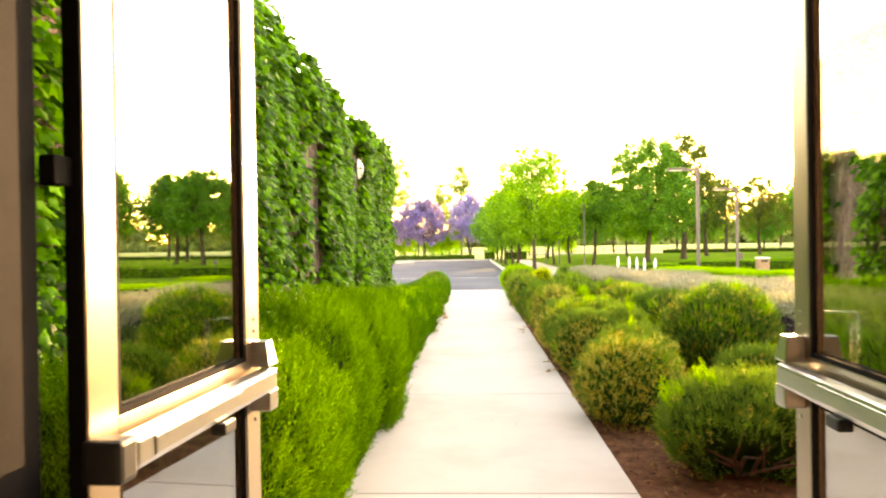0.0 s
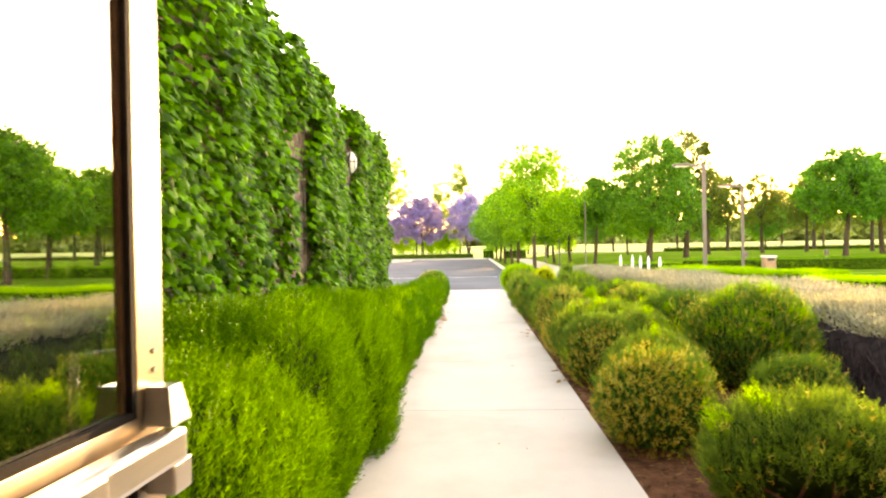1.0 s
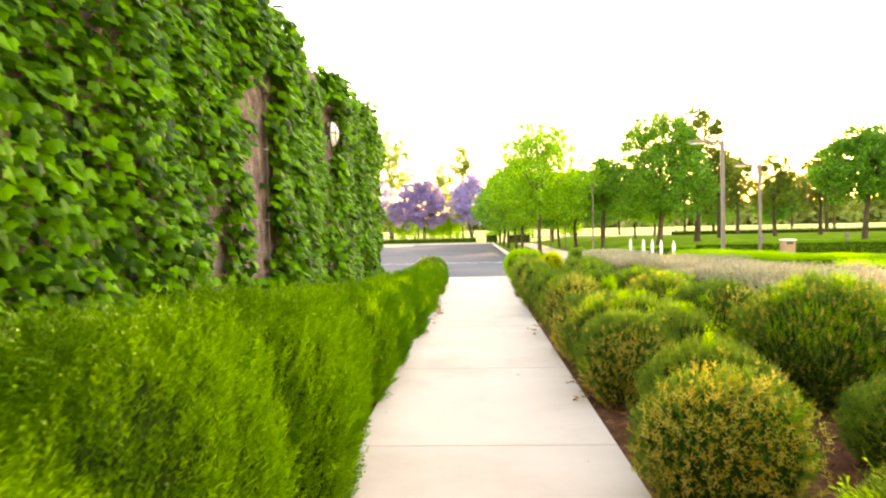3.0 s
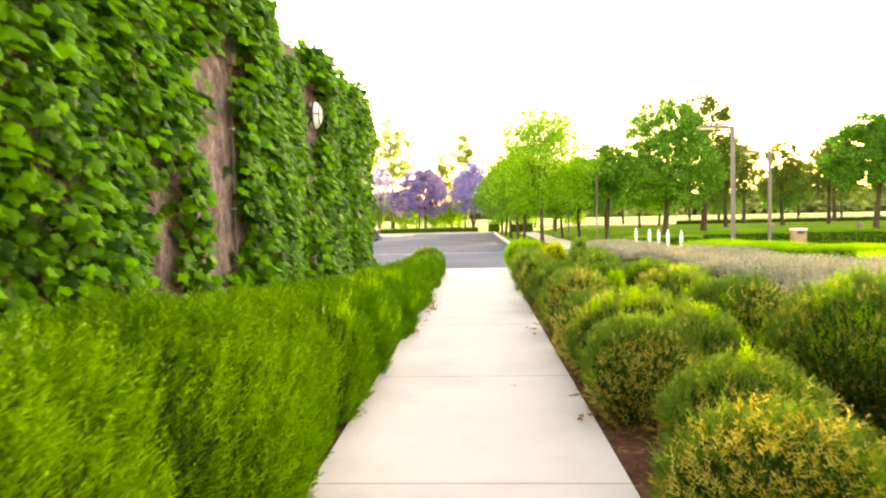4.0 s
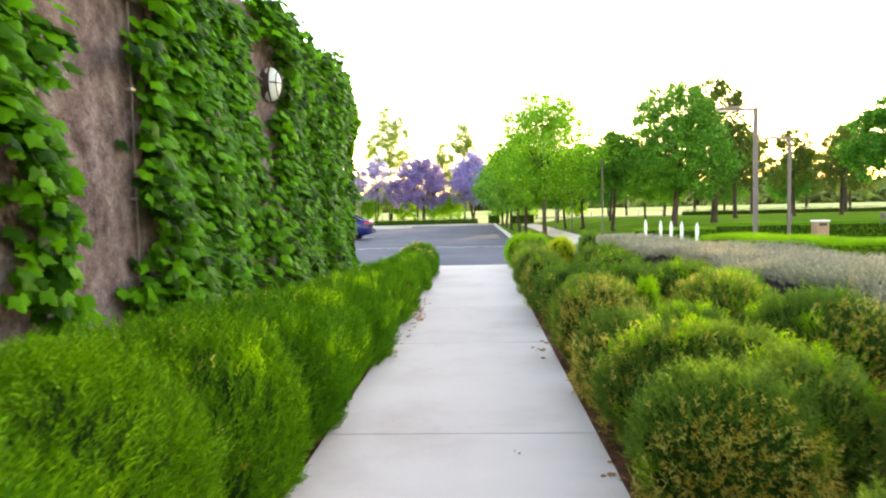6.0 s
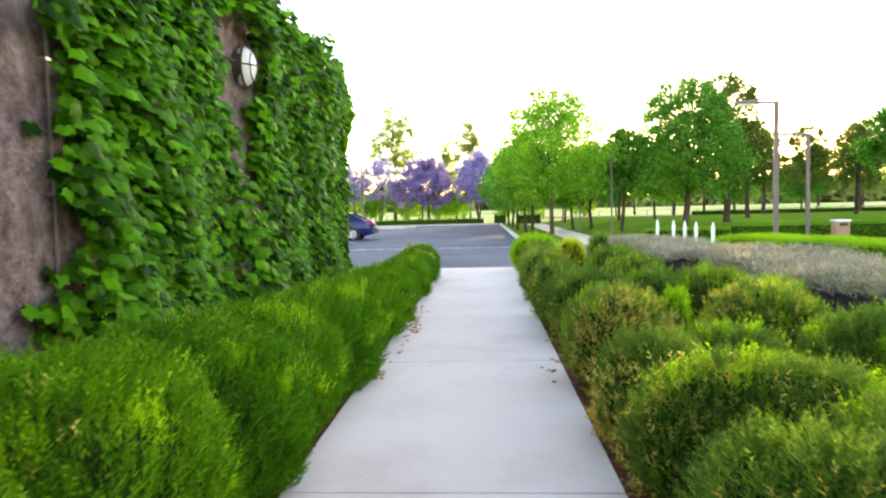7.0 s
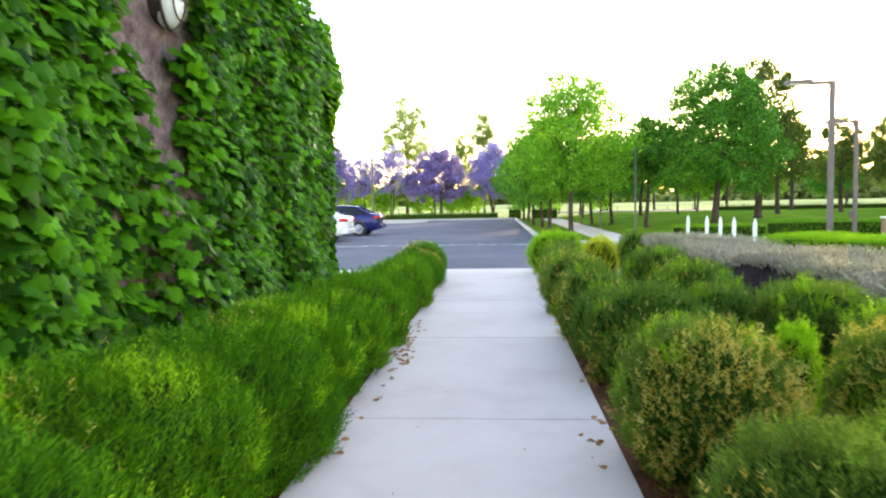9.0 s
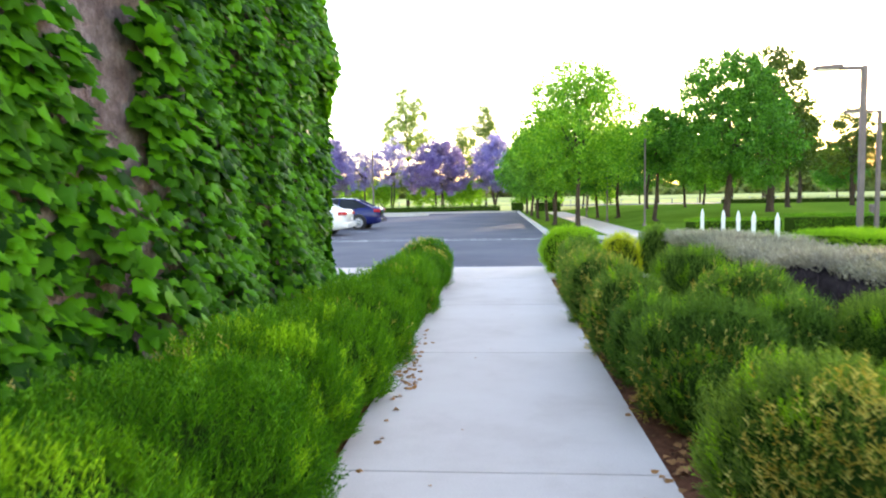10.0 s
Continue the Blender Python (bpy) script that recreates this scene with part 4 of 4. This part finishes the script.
# ---- trees ----
def tree(name, m, label, seed, height, crown_w, crown_base, leaf_mat, clumps=80, per=110, leaf=0.15, clump_r=0.5, trunk_r=0.14, sprouts=0, squash=1.0, group="", stems=1):
    r = np.random.default_rng(seed)
    root = thing(name, m, label, "tree", group)
    pieces = []
    mid = (height + crown_base) / 2
    tips = []
    cc = np.array([0, 0, mid])
    half = np.array([crown_w / 2, crown_w / 2, (height - crown_base) / 2])
    d = unit(r.normal(0, 1, (clumps, 3)))
    d[:, 2] = np.maximum(d[:, 2], -0.85)
    rr = r.uniform(0.05, 1.0, clumps) ** 0.38
    lump = 1 + 0.09 * np.sin(3 * np.arctan2(d[:, 1], d[:, 0]) + seed) + 0.06 * np.sin(5 * d[:, 2] + seed)
    c = cc + d * (rr * lump * squash)[:, None] * (half - clump_r * 0.55) * np.stack([1.04 - 0.42 * step(d[:, 2], -0.5, 1.0)] * 2 + [np.ones(clumps)], -1)
    if sprouts:
        az = r.uniform(0, 6.28, sprouts)
        up = r.uniform(0.45, 1.0, sprouts)
        sp = np.stack([np.cos(az) * np.sqrt(1 - up ** 2) * half[0] * 0.66, np.sin(az) * np.sqrt(1 - up ** 2) * half[0] * 0.66, mid + up * half[2] * 0.96], -1)
        c = np.concatenate([c, sp])
    for s_ in range(stems):
        lean = r.normal(0, 0.14 if stems == 1 else 0.45, 2)
        base = np.array([0, 0, -0.05]) if stems == 1 else np.array([*(r.normal(0, 0.12, 2)), -0.05])
        pts = [base + np.array([lean[0] * f, lean[1] * f, (crown_base + 0.45 * (height - crown_base)) * f]) + np.array([*r.normal(0, 0.035, 2), 0]) for f in (0.0, 0.05, 0.35, 0.7, 1.0)]
        tr = trunk_r if stems == 1 else trunk_r * 0.7
        pieces.append(tube(pts, [tr * 1.35, tr * 1.05, tr * 0.85, tr * 0.6, tr * 0.3], 9))
        for k in r.choice(len(c), min(len(c), 16 // stems + 3), replace=False):
            f = r.uniform(0.55, 0.95)
            a = pts[2] * (1 - f) + pts[4] * f if f > 0.6 else pts[3]
            b = c[k]
            bend = (a + b) / 2 + np.array([0, 0, 0.25]) + r.normal(0, 0.08, 3)
            pieces.append(tube([a, bend, b], [tr * 0.38, tr * 0.22, tr * 0.06], 6))
    v, t = joined(pieces)
    part_np("trunk", v, t, BARK, root, soft=True)
    nn = len(c) * per
    cen = np.repeat(c, per, 0)
    p = cen + unit(r.normal(0, 1, (nn, 3))) * (r.uniform(0, 1, nn) ** 0.45 * clump_r * np.repeat(np.where(np.arange(len(c)) < clumps, r.uniform(0.6, 1.25, len(c)), r.uniform(0.6, 1.0, len(c))), per))[:, None] * np.array([1, 1, 0.8])
    ax = unit(r.normal(0, 1, (nn, 3)) + np.array([0, 0, -0.2]))
    sd = unit(np.cross(ax, r.normal(0, 1, (nn, 3))))
    ls = leaf * r.uniform(0.6, 1.25, nn)[:, None]
    quad = np.stack([p, p + ax * ls * 0.5 + sd * ls * 0.30, p + ax * ls, p + ax * ls * 0.5 - sd * ls * 0.30], 1).reshape(-1, 3)
    a = np.arange(nn) * 4
    t = np.concatenate([np.stack([a, a + 1, a + 2], -1), np.stack([a, a + 2, a + 3], -1)])
    part_np("crown", quad, t, leaf_mat, root)
    return root


def on_lawn(x, y, turn=0, s=1.0):
    z = float(lawn_rise(np.array(x), np.array(y))) if x > 1.9 and y < 70 else -0.03
    return pose(x, y, z, 0, 0, turn) @ Matrix.Scale(s, 4)


ROW = "row of young street trees"
t1 = tree("tree", on_lawn(3.44, 38.5), "young light green street tree with an airy crown", 1, 7.1, 6.5, 1.20, LIGHT_LEAF, 680, 36, 0.135, 0.36, 0.11, sprouts=60, group=ROW)
t2 = tree("tree", on_lawn(2.75, 42.0), "young green street tree with a rounded crown", 2, 5.5, 4.9, 1.05, TREE_LEAF, 350, 48, 0.14, 0.35, 0.095, sprouts=36, group=ROW)
for x, y, turn, s in ((2.7, 46.5, 80, 0.97), (2.45, 51.0, 200, 1.0), (2.3, 56.0, 300, 1.02), (2.2, 61.5, 30, 1.0), (5.9, 50, 120, 0.95), (6.9, 63, 250, 1.0), (12.5, 56, 160, 0.95), (16, 64, 290, 1.0), (4.6, 66, 75, 1.0), (14, 78.5, 40, 1.0), (20, 79, 190, 1.05), (8.5, 79, 280, 1.0), (26, 78, 130, 1.05), (33, 79, 5, 1.1)):
    copy_thing(t2, on_lawn(x, y, turn, s))
t3 = tree("tree", on_lawn(7.3, 41.0), "slim young tree with a sparse green crown", 3, 5.2, 3.4, 1.6, TREE_LEAF, 80, 90, 0.16, 0.42, 0.10, sprouts=8)
copy_thing(t3, on_lawn(6.6, 47.5, 140, 1.0))
copy_thing(t3, on_lawn(9.6, 54, 70, 1.05))
t6 = tree("tree", on_lawn(10.25, 40.6), "full dark green lawn tree with a broad crown", 4, 7.3, 6.5, 0.85, TREE_LEAF, 700, 50, 0.14, 0.36, 0.16, sprouts=60)
# Trees against the sun, their dark side painted in by the leaf colour.
t7 = tree("tree", on_lawn(13.2, 43.5), "tall tree with a loose crown, backlit darkness in its leaf colour", 5, 7.9, 5.4, 2.0, DARK_LEAF, 260, 54, 0.15, 0.38, 0.18, sprouts=40)
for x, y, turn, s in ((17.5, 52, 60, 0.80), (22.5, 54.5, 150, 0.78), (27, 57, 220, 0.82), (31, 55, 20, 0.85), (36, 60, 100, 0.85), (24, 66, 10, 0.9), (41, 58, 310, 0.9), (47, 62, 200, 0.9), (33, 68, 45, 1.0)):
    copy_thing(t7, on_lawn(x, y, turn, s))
t8 = tree("tree", on_lawn(21.5, 41.0), "green lawn tree with a rounded crown", 6, 6.4, 5.6, 1.9, TREE_LEAF, 270, 60, 0.19, 0.43, 0.16, sprouts=24)
copy_thing(t8, on_lawn(26.5, 46, 90, 1.05))
copy_thing(t8, on_lawn(31, 44, 200, 1.1))
for x, y, turn, s in ((23, 27.5, 30, 1.1), (28, 25, 140, 1.15), (33, 33, 260, 1.15), (26, 33.5, 75, 1.0)):
    copy_thing(t8, on_lawn(x, y, turn, s))

JAC = "row of flowering jacaranda trees"
j1 = tree("jacaranda", on_lawn(-5.3, 72), "rounded jacaranda tree in full purple bloom", 11, 6.9, 6.6, 1.25, PURPLE, 480, 62, 0.18, 0.38, 0.12, group=JAC, stems=3)
j2 = tree("jacaranda", on_lawn(-0.2, 73), "upright jacaranda tree in purple bloom", 12, 7.2, 5.6, 1.6, PURPLE, 360, 58, 0.18, 0.38, 0.12, group=JAC, stems=3)
j3 = tree("jacaranda", on_lawn(-9.8, 72), "sparse jacaranda tree with pale purple bloom", 13, 7.2, 5.2, 1.8, PURPLE, 190, 40, 0.16, 0.36, 0.11, group=JAC, stems=2)
copy_thing(j3, on_lawn(-12.2, 71, 120, 0.88))
copy_thing(j1, on_lawn(-16.4, 72.5, 100, 1.1))
copy_thing(j1, on_lawn(-23, 73, 200, 1.0))
TALL = "tall pale trees beyond the field"
k1 = tree("tree", on_lawn(-11.0, 92), "tall sparse pale green tree beyond the field", 21, 14.6, 7.4, 4.4, PALE_LEAF, 190, 70, 0.22, 0.62, 0.18, sprouts=8, group=TALL)
k2 = tree("tree", on_lawn(-1.6, 94), "tall slender pale green tree beyond the field", 22, 13.0, 4.8, 4.0, PALE_LEAF, 80, 90, 0.24, 0.70, 0.15, sprouts=3, group=TALL)
copy_thing(k2, on_lawn(-4.2, 95, 130, 0.82))
k3 = tree("tree", on_lawn(-9.0, 78), "low yellow-green tree behind the jacarandas", 23, 4.8, 4.0, 1.5, PALE_LEAF, 50, 70, 0.22, 0.55, 0.12)
for x, y, turn, s in ((-1.8, 78, 40, 1.0), (-14, 79, 100, 1.05), (-20, 78, 10, 1.0), (-6.8, 80, 250, 0.95)):
    copy_thing(k3, on_lawn(x, y, turn, s))
k4 = tree("shrub", on_lawn(-2.6, 76.5), "backlit yellow-green shrub under the flowering trees", 24, 3.4, 3.8, 0.35, LIGHT_LEAF, 90, 50, 0.17, 0.42, 0.07, group="shrubs along the field", stems=3)
for x, y, turn, s in ((-7.6, 77, 60, 0.95), (-11.4, 76, 140, 1.05), (-14.6, 77.5, 220, 0.9), (-18.5, 76.5, 20, 1.1), (-23.0, 77, 310, 1.0), (2.4, 77.5, 170, 0.8), (-4.6, 79, 95, 0.85), (5.4, 79, 10, 0.8), (11, 81, 250, 0.8)):
    copy_thing(k4, on_lawn(x, y, turn, s))


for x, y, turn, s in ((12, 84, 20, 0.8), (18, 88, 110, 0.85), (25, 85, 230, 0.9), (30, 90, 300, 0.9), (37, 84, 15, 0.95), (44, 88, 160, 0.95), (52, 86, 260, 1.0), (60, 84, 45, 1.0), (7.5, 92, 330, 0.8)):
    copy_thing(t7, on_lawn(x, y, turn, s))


def field_fence():
    """A pale post and rail fence along the field."""
    root = thing("fence", pose(-34, 82, -0.06), "pale post and rail fence along the dry field", "fence")
    for k in range(34):
        part("post", boxed(k * 2.6 - 0.05, k * 2.6 + 0.05, -0.05, 0.05, 0.0, 0.95), KERB, root)
    for z in (0.45, 0.88):
        part("rail", boxed(0.0, 33 * 2.6, 0.052, 0.09, z - 0.022, z + 0.022), KERB, root)
    return root


field_fence()


def far_trees():
    """Low belt of woods beyond the field, with haze put into its leaf colour."""
    r = np.random.default_rng(9)
    nn = 52000
    x = r.uniform(-200, 260, nn)
    hgt = 5.5 + 2 * np.sin(x * 0.09) + 2.5 * np.sin(x * 0.23 + 1) + 1.5 * np.sin(x * 0.61)
    z = 0.6 + r.uniform(0, 1, nn) * np.maximum(hgt, 1.5)
    p = np.stack([x, 200 + r.normal(0, 6, nn), z], -1)
    ax = unit(r.normal(0, 1, (nn, 3)))
    sd = unit(np.cross(ax, r.normal(0, 1, (nn, 3))))
    s_ = r.uniform(1.8, 3.6, nn)[:, None]
    v = np.stack([p - ax * s_ * 0.5, p + sd * s_ * 0.4, p + ax * s_ * 0.5], 1).reshape(-1, 3)
    ob = new("far_woods", tri_mesh("far_woods", v, np.arange(3 * nn).reshape(-1, 3), FAR_HAZE_LEAF))
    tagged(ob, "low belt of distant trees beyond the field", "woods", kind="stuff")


far_trees()


# ---- posts, lamps, bin ----
def white_post(x, y):
    root = thing("bollard", on_lawn(x, y), "white painted pointed bollard post", "bollard", "row of white bollards")
    part("shaft", boxed(-0.046, 0.046, -0.046, 0.046, -0.02, 0.74, bevel=0.01), WHITE, root)
    bm = bmesh.new()
    bmesh.ops.create_cone(bm, cap_ends=True, segments=4, radius1=0.064, radius2=0.012, depth=0.16, matrix=Matrix.Translation((0, 0, 0.82)) @ Matrix.Rotation(math.pi / 4, 4, "Z"))
    part("cap", bm, WHITE, root)
    part("collar", boxed(-0.052, 0.052, -0.052, 0.052, 0.62, 0.66, bevel=0.004), WHITE, root)
    return root


for x, y in ((6.72, 31.9), (6.88, 30.3), (6.95, 29.2), (7.02, 28.2), (7.06, 26.7)):
    white_post(x, y)


def area_lamp_post(x, y, h, turn):
    root = thing("street_lamp", on_lawn(x, y, turn), "brown painted lamp post with a flat cantilever head", "street lamp", "lamp posts")
    part("post", boxed(-0.055, 0.055, -0.055, 0.055, -0.02, h, bevel=0.008), POLE, root)
    part("base_cover", boxed(-0.10, 0.10, -0.10, 0.10, 0.0, 0.10, bevel=0.01), POLE, root)
    bm = bmesh.new()
    box(bm, 0.04, 0.53, -0.045, 0.045, h - 0.09, h - 0.005, bevel=0.01)
    part("arm", bm, POLE, root)
    hd = boxed(0.5, 1.05, -0.15, 0.15, h - 0.075, h + 0.035, bevel=0.02)
    for v in hd.verts:
        if v.co.x > 0.8:
            v.co.z = h - 0.03 + (v.co.z - h + 0.03) * 0.6
    head = part("head", hd, POLE, root)
    part("lens", boxed(0.58, 0.98, -0.11, 0.11, h - 0.09, h - 0.071), LENS, head)
    return root


area_lamp_post(8.13, 24.9, 4.15, 180)
area_lamp_post(12.2, 32.0, 3.95, 180)
area_lamp_post(-10.6, 66.9, 7.6, 160)


def path_light(x, y, h):
    root = thing("path_lamp", on_lawn(x, y), "slim dark path lamp post", "lamp", "path lamps")
    part("post", rod(bmesh.new(), (0, 0, -0.02), (0, 0, h), 0.042, 0.036, 12), POLE, root)
    part("base", rod(bmesh.new(), (0, 0, 0.0), (0, 0, 0.12), 0.09, 0.08, 14), POLE, root)
    part("head", rod(bmesh.new(), (0, 0, h), (0, 0, h + 0.12), 0.05, 0.055, 14), POLE, root)
    return root


path_light(6.3, 38.8, 3.6)
path_light(5.6, 44.5, 3.6)
path_light(5.5, 52.0, 3.6)


def litter_bin(x, y):
    root = thing("litter_bin", on_lawn(x, y, 0, 0.84), "square terracotta concrete litter bin with a pale lid", "bin")
    part("body", boxed(-0.27, 0.27, -0.27, 0.27, 0.0, 0.82, bevel=0.02), TERRA, root)
    part("panel", boxed(-0.20, 0.20, -0.282, -0.272, 0.10, 0.60, bevel=0.003), TERRA, root)
    part("opening", boxed(-0.17, 0.17, -0.284, -0.272, 0.64, 0.77, bevel=0.003), BLACK, root, "dark opening")
    part("lid", boxed(-0.30, 0.30, -0.30, 0.30, 0.825, 0.90, bevel=0.02), WHITE, root, "pale lid")
    return root


litter_bin(13.08, 31.4)
for x, y in ((13.2, 34.2), (17.2, 34.6)):
    root = thing("bollard", on_lawn(x, y), "short grey square bollard beside the hedge", "bollard", "grey bollards")
    part("shaft", boxed(-0.08, 0.08, -0.08, 0.08, -0.02, 0.85, bevel=0.015), POLE, root)
    part("cap", boxed(-0.09, 0.09, -0.09, 0.09, 0.852, 0.90, bevel=0.015), POLE, root)


# ---- parked cars ----
def car(name, m, paint, label):
    """A saloon, nose along -X, tail at x = 0, built from cross-sections."""
    root = thing(name, m, label, "car", "parked cars")
    ln = 4.75
    # distance from tail, half width, bottom, shoulder height
    sec = [(0.0, 0.62, 0.42, 0.80), (0.05, 0.80, 0.30, 0.98), (0.35, 0.87, 0.24, 1.02), (1.0, 0.90, 0.22, 0.99), (2.0, 0.90, 0.20, 0.94), (3.2, 0.90, 0.20, 0.90), (4.0, 0.87, 0.22, 0.82), (4.55, 0.78, 0.26, 0.68), (ln, 0.55, 0.34, 0.56)]
    bm = bmesh.new()
    rows = []
    for d, w, z0, z1 in sec:
        prof = [(w * 0.86, z0), (w, z0 + 0.12), (w * 1.0, (z0 + z1) / 2), (w * 0.97, z1 - 0.10), (w * 0.88, z1), (w * 0.45, z1 + 0.025)]
        ring = [(-d, a, b) for a, b in prof] + [(-d, -a, b) for a, b in reversed(prof)]
        rows.append([bm.verts.new(q) for q in ring])
    for a, b in zip(rows, rows[1:]):
        for k in range(len(a)):
            k2 = (k + 1) % len(a)
            bm.faces.new((a[k], a[k2], b[k2], b[k]))
    bm.faces.new(rows[0])
    bm.faces.new(list(reversed(rows[-1])))
    bmesh.ops.recalc_face_normals(bm, faces=bm.faces)
    part("body", bm, paint, root, soft=True)
    # cabin: glass with a roof over it
    g = [(0.45, 0.74, 1.00), (1.25, 0.62, 1.38), (1.9, 0.62, 1.43), (2.6, 0.62, 1.40), (3.45, 0.74, 0.92)]
    bm = bmesh.new()
    low = [(0.42, 0.80, 0.98), (1.1, 0.82, 0.97), (1.9, 0.83, 0.94), (2.6, 0.83, 0.92), (3.5, 0.78, 0.88)]
    rows = []
    for (d, w, z), (d2, w2, z2) in zip(g, low):
        rows.append([bm.verts.new(q) for q in ((-d2, w2, z2 - 0.02), (-d, w, z), (-d, -w, z), (-d2, -w2, z2 - 0.02))])
    for a, b in zip(rows, rows[1:]):
        for k in range(3):
            bm.faces.new((a[k], a[k + 1], b[k + 1], b[k]))
    bmesh.ops.recalc_face_normals(bm, faces=bm.faces)
    part("cabin_glass", bm, CAR_GLASS, root, "dark tinted windows", soft=False)
    bm = bmesh.new()
    rows = []
    for d, w, z in [(1.12, 0.60, 1.345), (1.3, 0.63, 1.415), (1.9, 0.64, 1.455), (2.6, 0.63, 1.425), (2.8, 0.60, 1.33)]:
        rows.append([bm.verts.new(q) for q in ((-d, w, z - 0.03), (-d, w * 0.9, z), (-d, 0, z + 0.012), (-d, -w * 0.9, z), (-d, -w, z - 0.03))])
    for a, b in zip(rows, rows[1:]):
        for k in range(4):
            bm.faces.new((a[k], a[k + 1], b[k + 1], b[k]))
    bmesh.ops.recalc_face_normals(bm, faces=bm.faces)
    part("roof", bm, paint, root, soft=True)
    for s_ in (-1, 1):
        for p0, p1 in (((-0.45, 0.76, 1.00), (-1.22, 0.635, 1.40)), ((-2.66, 0.635, 1.40), (-3.45, 0.765, 0.92)), ((-1.95, 0.835, 0.95), (-1.9, 0.64, 1.43))):
            part("pillar", rod(bmesh.new(), (p0[0], s_ * p0[1], p0[2]), (p1[0], s_ * p1[1], p1[2]), 0.035, 0.03, 8), paint, root)
        part("tail_light", boxed(-0.30, 0.004, min(s_ * 0.50, s_ * 0.86), max(s_ * 0.50, s_ * 0.86), 0.80, 0.93, bevel=0.03), TAIL, root, "red tail light")
        part("mirror", boxed(-3.15, -2.98, min(s_ * 0.88, s_ * 1.03), max(s_ * 0.88, s_ * 1.03), 0.92, 1.05, bevel=0.03), paint, root)
        for d in (1.0, 3.75):
            bm = bmesh.new()
            rod(bm, (-d, s_ * 0.70, 0.32), (-d, s_ * 0.915, 0.32), 0.325, 0.325, 28)
            wheel = part("wheel", bm, TYRE, root, "black tyre")
            bm = bmesh.new()
            rod(bm, (-d, s_ * 0.90, 0.32), (-d, s_ * 0.925, 0.32), 0.235, 0.225, 24)
            for q in range(5):
                a = q * 2 * math.pi / 5
                rod(bm, (-d, s_ * 0.93, 0.32), (-d + 0.2 * math.cos(a), s_ * 0.93, 0.32 + 0.2 * math.sin(a)), 0.028, 0.02, 6)
            part("rim", bm, RIM, wheel, "silver alloy rim")
            bm = bmesh.new()
            rod(bm, (-d, s_ * 0.88, 0.34), (-d, s_ * 0.906, 0.34), 0.37, 0.37, 28)
            part("wheel_arch", bm, BLACK, root)
    part("bumper", boxed(-0.22, 0.06, -0.82, 0.82, 0.32, 0.52, bevel=0.05), paint, root)
    part("number_plate", boxed(0.055, 0.068, -0.16, 0.16, 0.60, 0.72, bevel=0.003), WHITE, root)
    return root


car("car", pose(-5.35, 40.9, -0.02, 0, 0, 0), CAR_BLUE, "dark blue saloon car parked in a stall")
car("car", pose(-5.75, 35.6, -0.02, 0, 0, 0), CAR_WHITE, "white saloon car parked in a stall")

# ---- litter on the ground ----
def chips():
    r = np.random.default_rng(31)
    nn = 9000
    x, y = r.uniform(1.02, 3.6, nn), r.uniform(3.0, 21, nn)
    left = r.uniform(0, 1, nn) < 0.15
    x = np.where(left, r.uniform(-1.0, -0.82, nn), x)
    p = np.stack([x, y, r.uniform(-0.02, 0.012, nn)], -1)
    ax = unit(r.normal(0, 1, (nn, 3)) * np.array([1, 1, 0.25]))
    sd = unit(np.cross(ax, np.array([0, 0, 1.0]) + r.normal(0, 0.3, (nn, 3))))
    up = np.cross(sd, ax)
    ln, wd = r.uniform(0.012, 0.04, nn)[:, None], r.uniform(0.004, 0.012, nn)[:, None]
    v = np.stack([p - ax * ln, p + sd * wd, p + ax * ln, p - sd * wd, p + up * 0.008], 1).reshape(-1, 3)
    a = (np.arange(nn) * 5)[:, None]
    t = np.concatenate([a + np.array(q) for q in ((0, 1, 4), (1, 2, 4), (2, 3, 4), (3, 0, 4))])
    tagged(new("bark_chips", tri_mesh("bark_chips", v, t, CHIP)), "scattered reddish bark chips on the planting bed", "mulch", kind="stuff")


chips()


def dead_leaves():
    r = np.random.default_rng(32)
    spots = [(-0.62, 14.3, 0.40, 0.06, 30), (-0.66, 15.3, 0.5, 0.06, 26), (-0.66, 12.6, 0.8, 0.04, 10), (1.14, 12.75, 0.22, 0.07, 16), (0.9, 12.3, 0.4, 0.08, 9), (0.98, 8.1, 0.4, 0.05, 8), (0.1, 12, 4.5, 0.45, 14), (0.1, 6.2, 2.5, 0.5, 5), (1.05, 13.6, 0.5, 0.06, 12)]
    me = [tri_mesh("fallen_leaf", LEAF_V * np.array([0.8, 0.8, 1.6]) + np.array([0, 0.3, 0.12]), LEAF_T, DEAD_LEAF)]
    for x, y, sy, sx, cnt in spots:
        for _ in range(cnt):
            ob = new("fallen_leaf", me[0])
            s_ = r.uniform(0.035, 0.065) * (0.38 if abs(x) < 0.5 else 1.0)
            ob.matrix_world = pose(x + r.normal(0, sx), y + r.normal(0, sy), 0.004, r.normal(0, 8), r.normal(0, 8), r.uniform(0, 360)) @ Matrix.Scale(s_, 4)
            tagged(ob, "small curled brown dead leaf on the concrete path", "leaf", "fallen leaves")


dead_leaves()
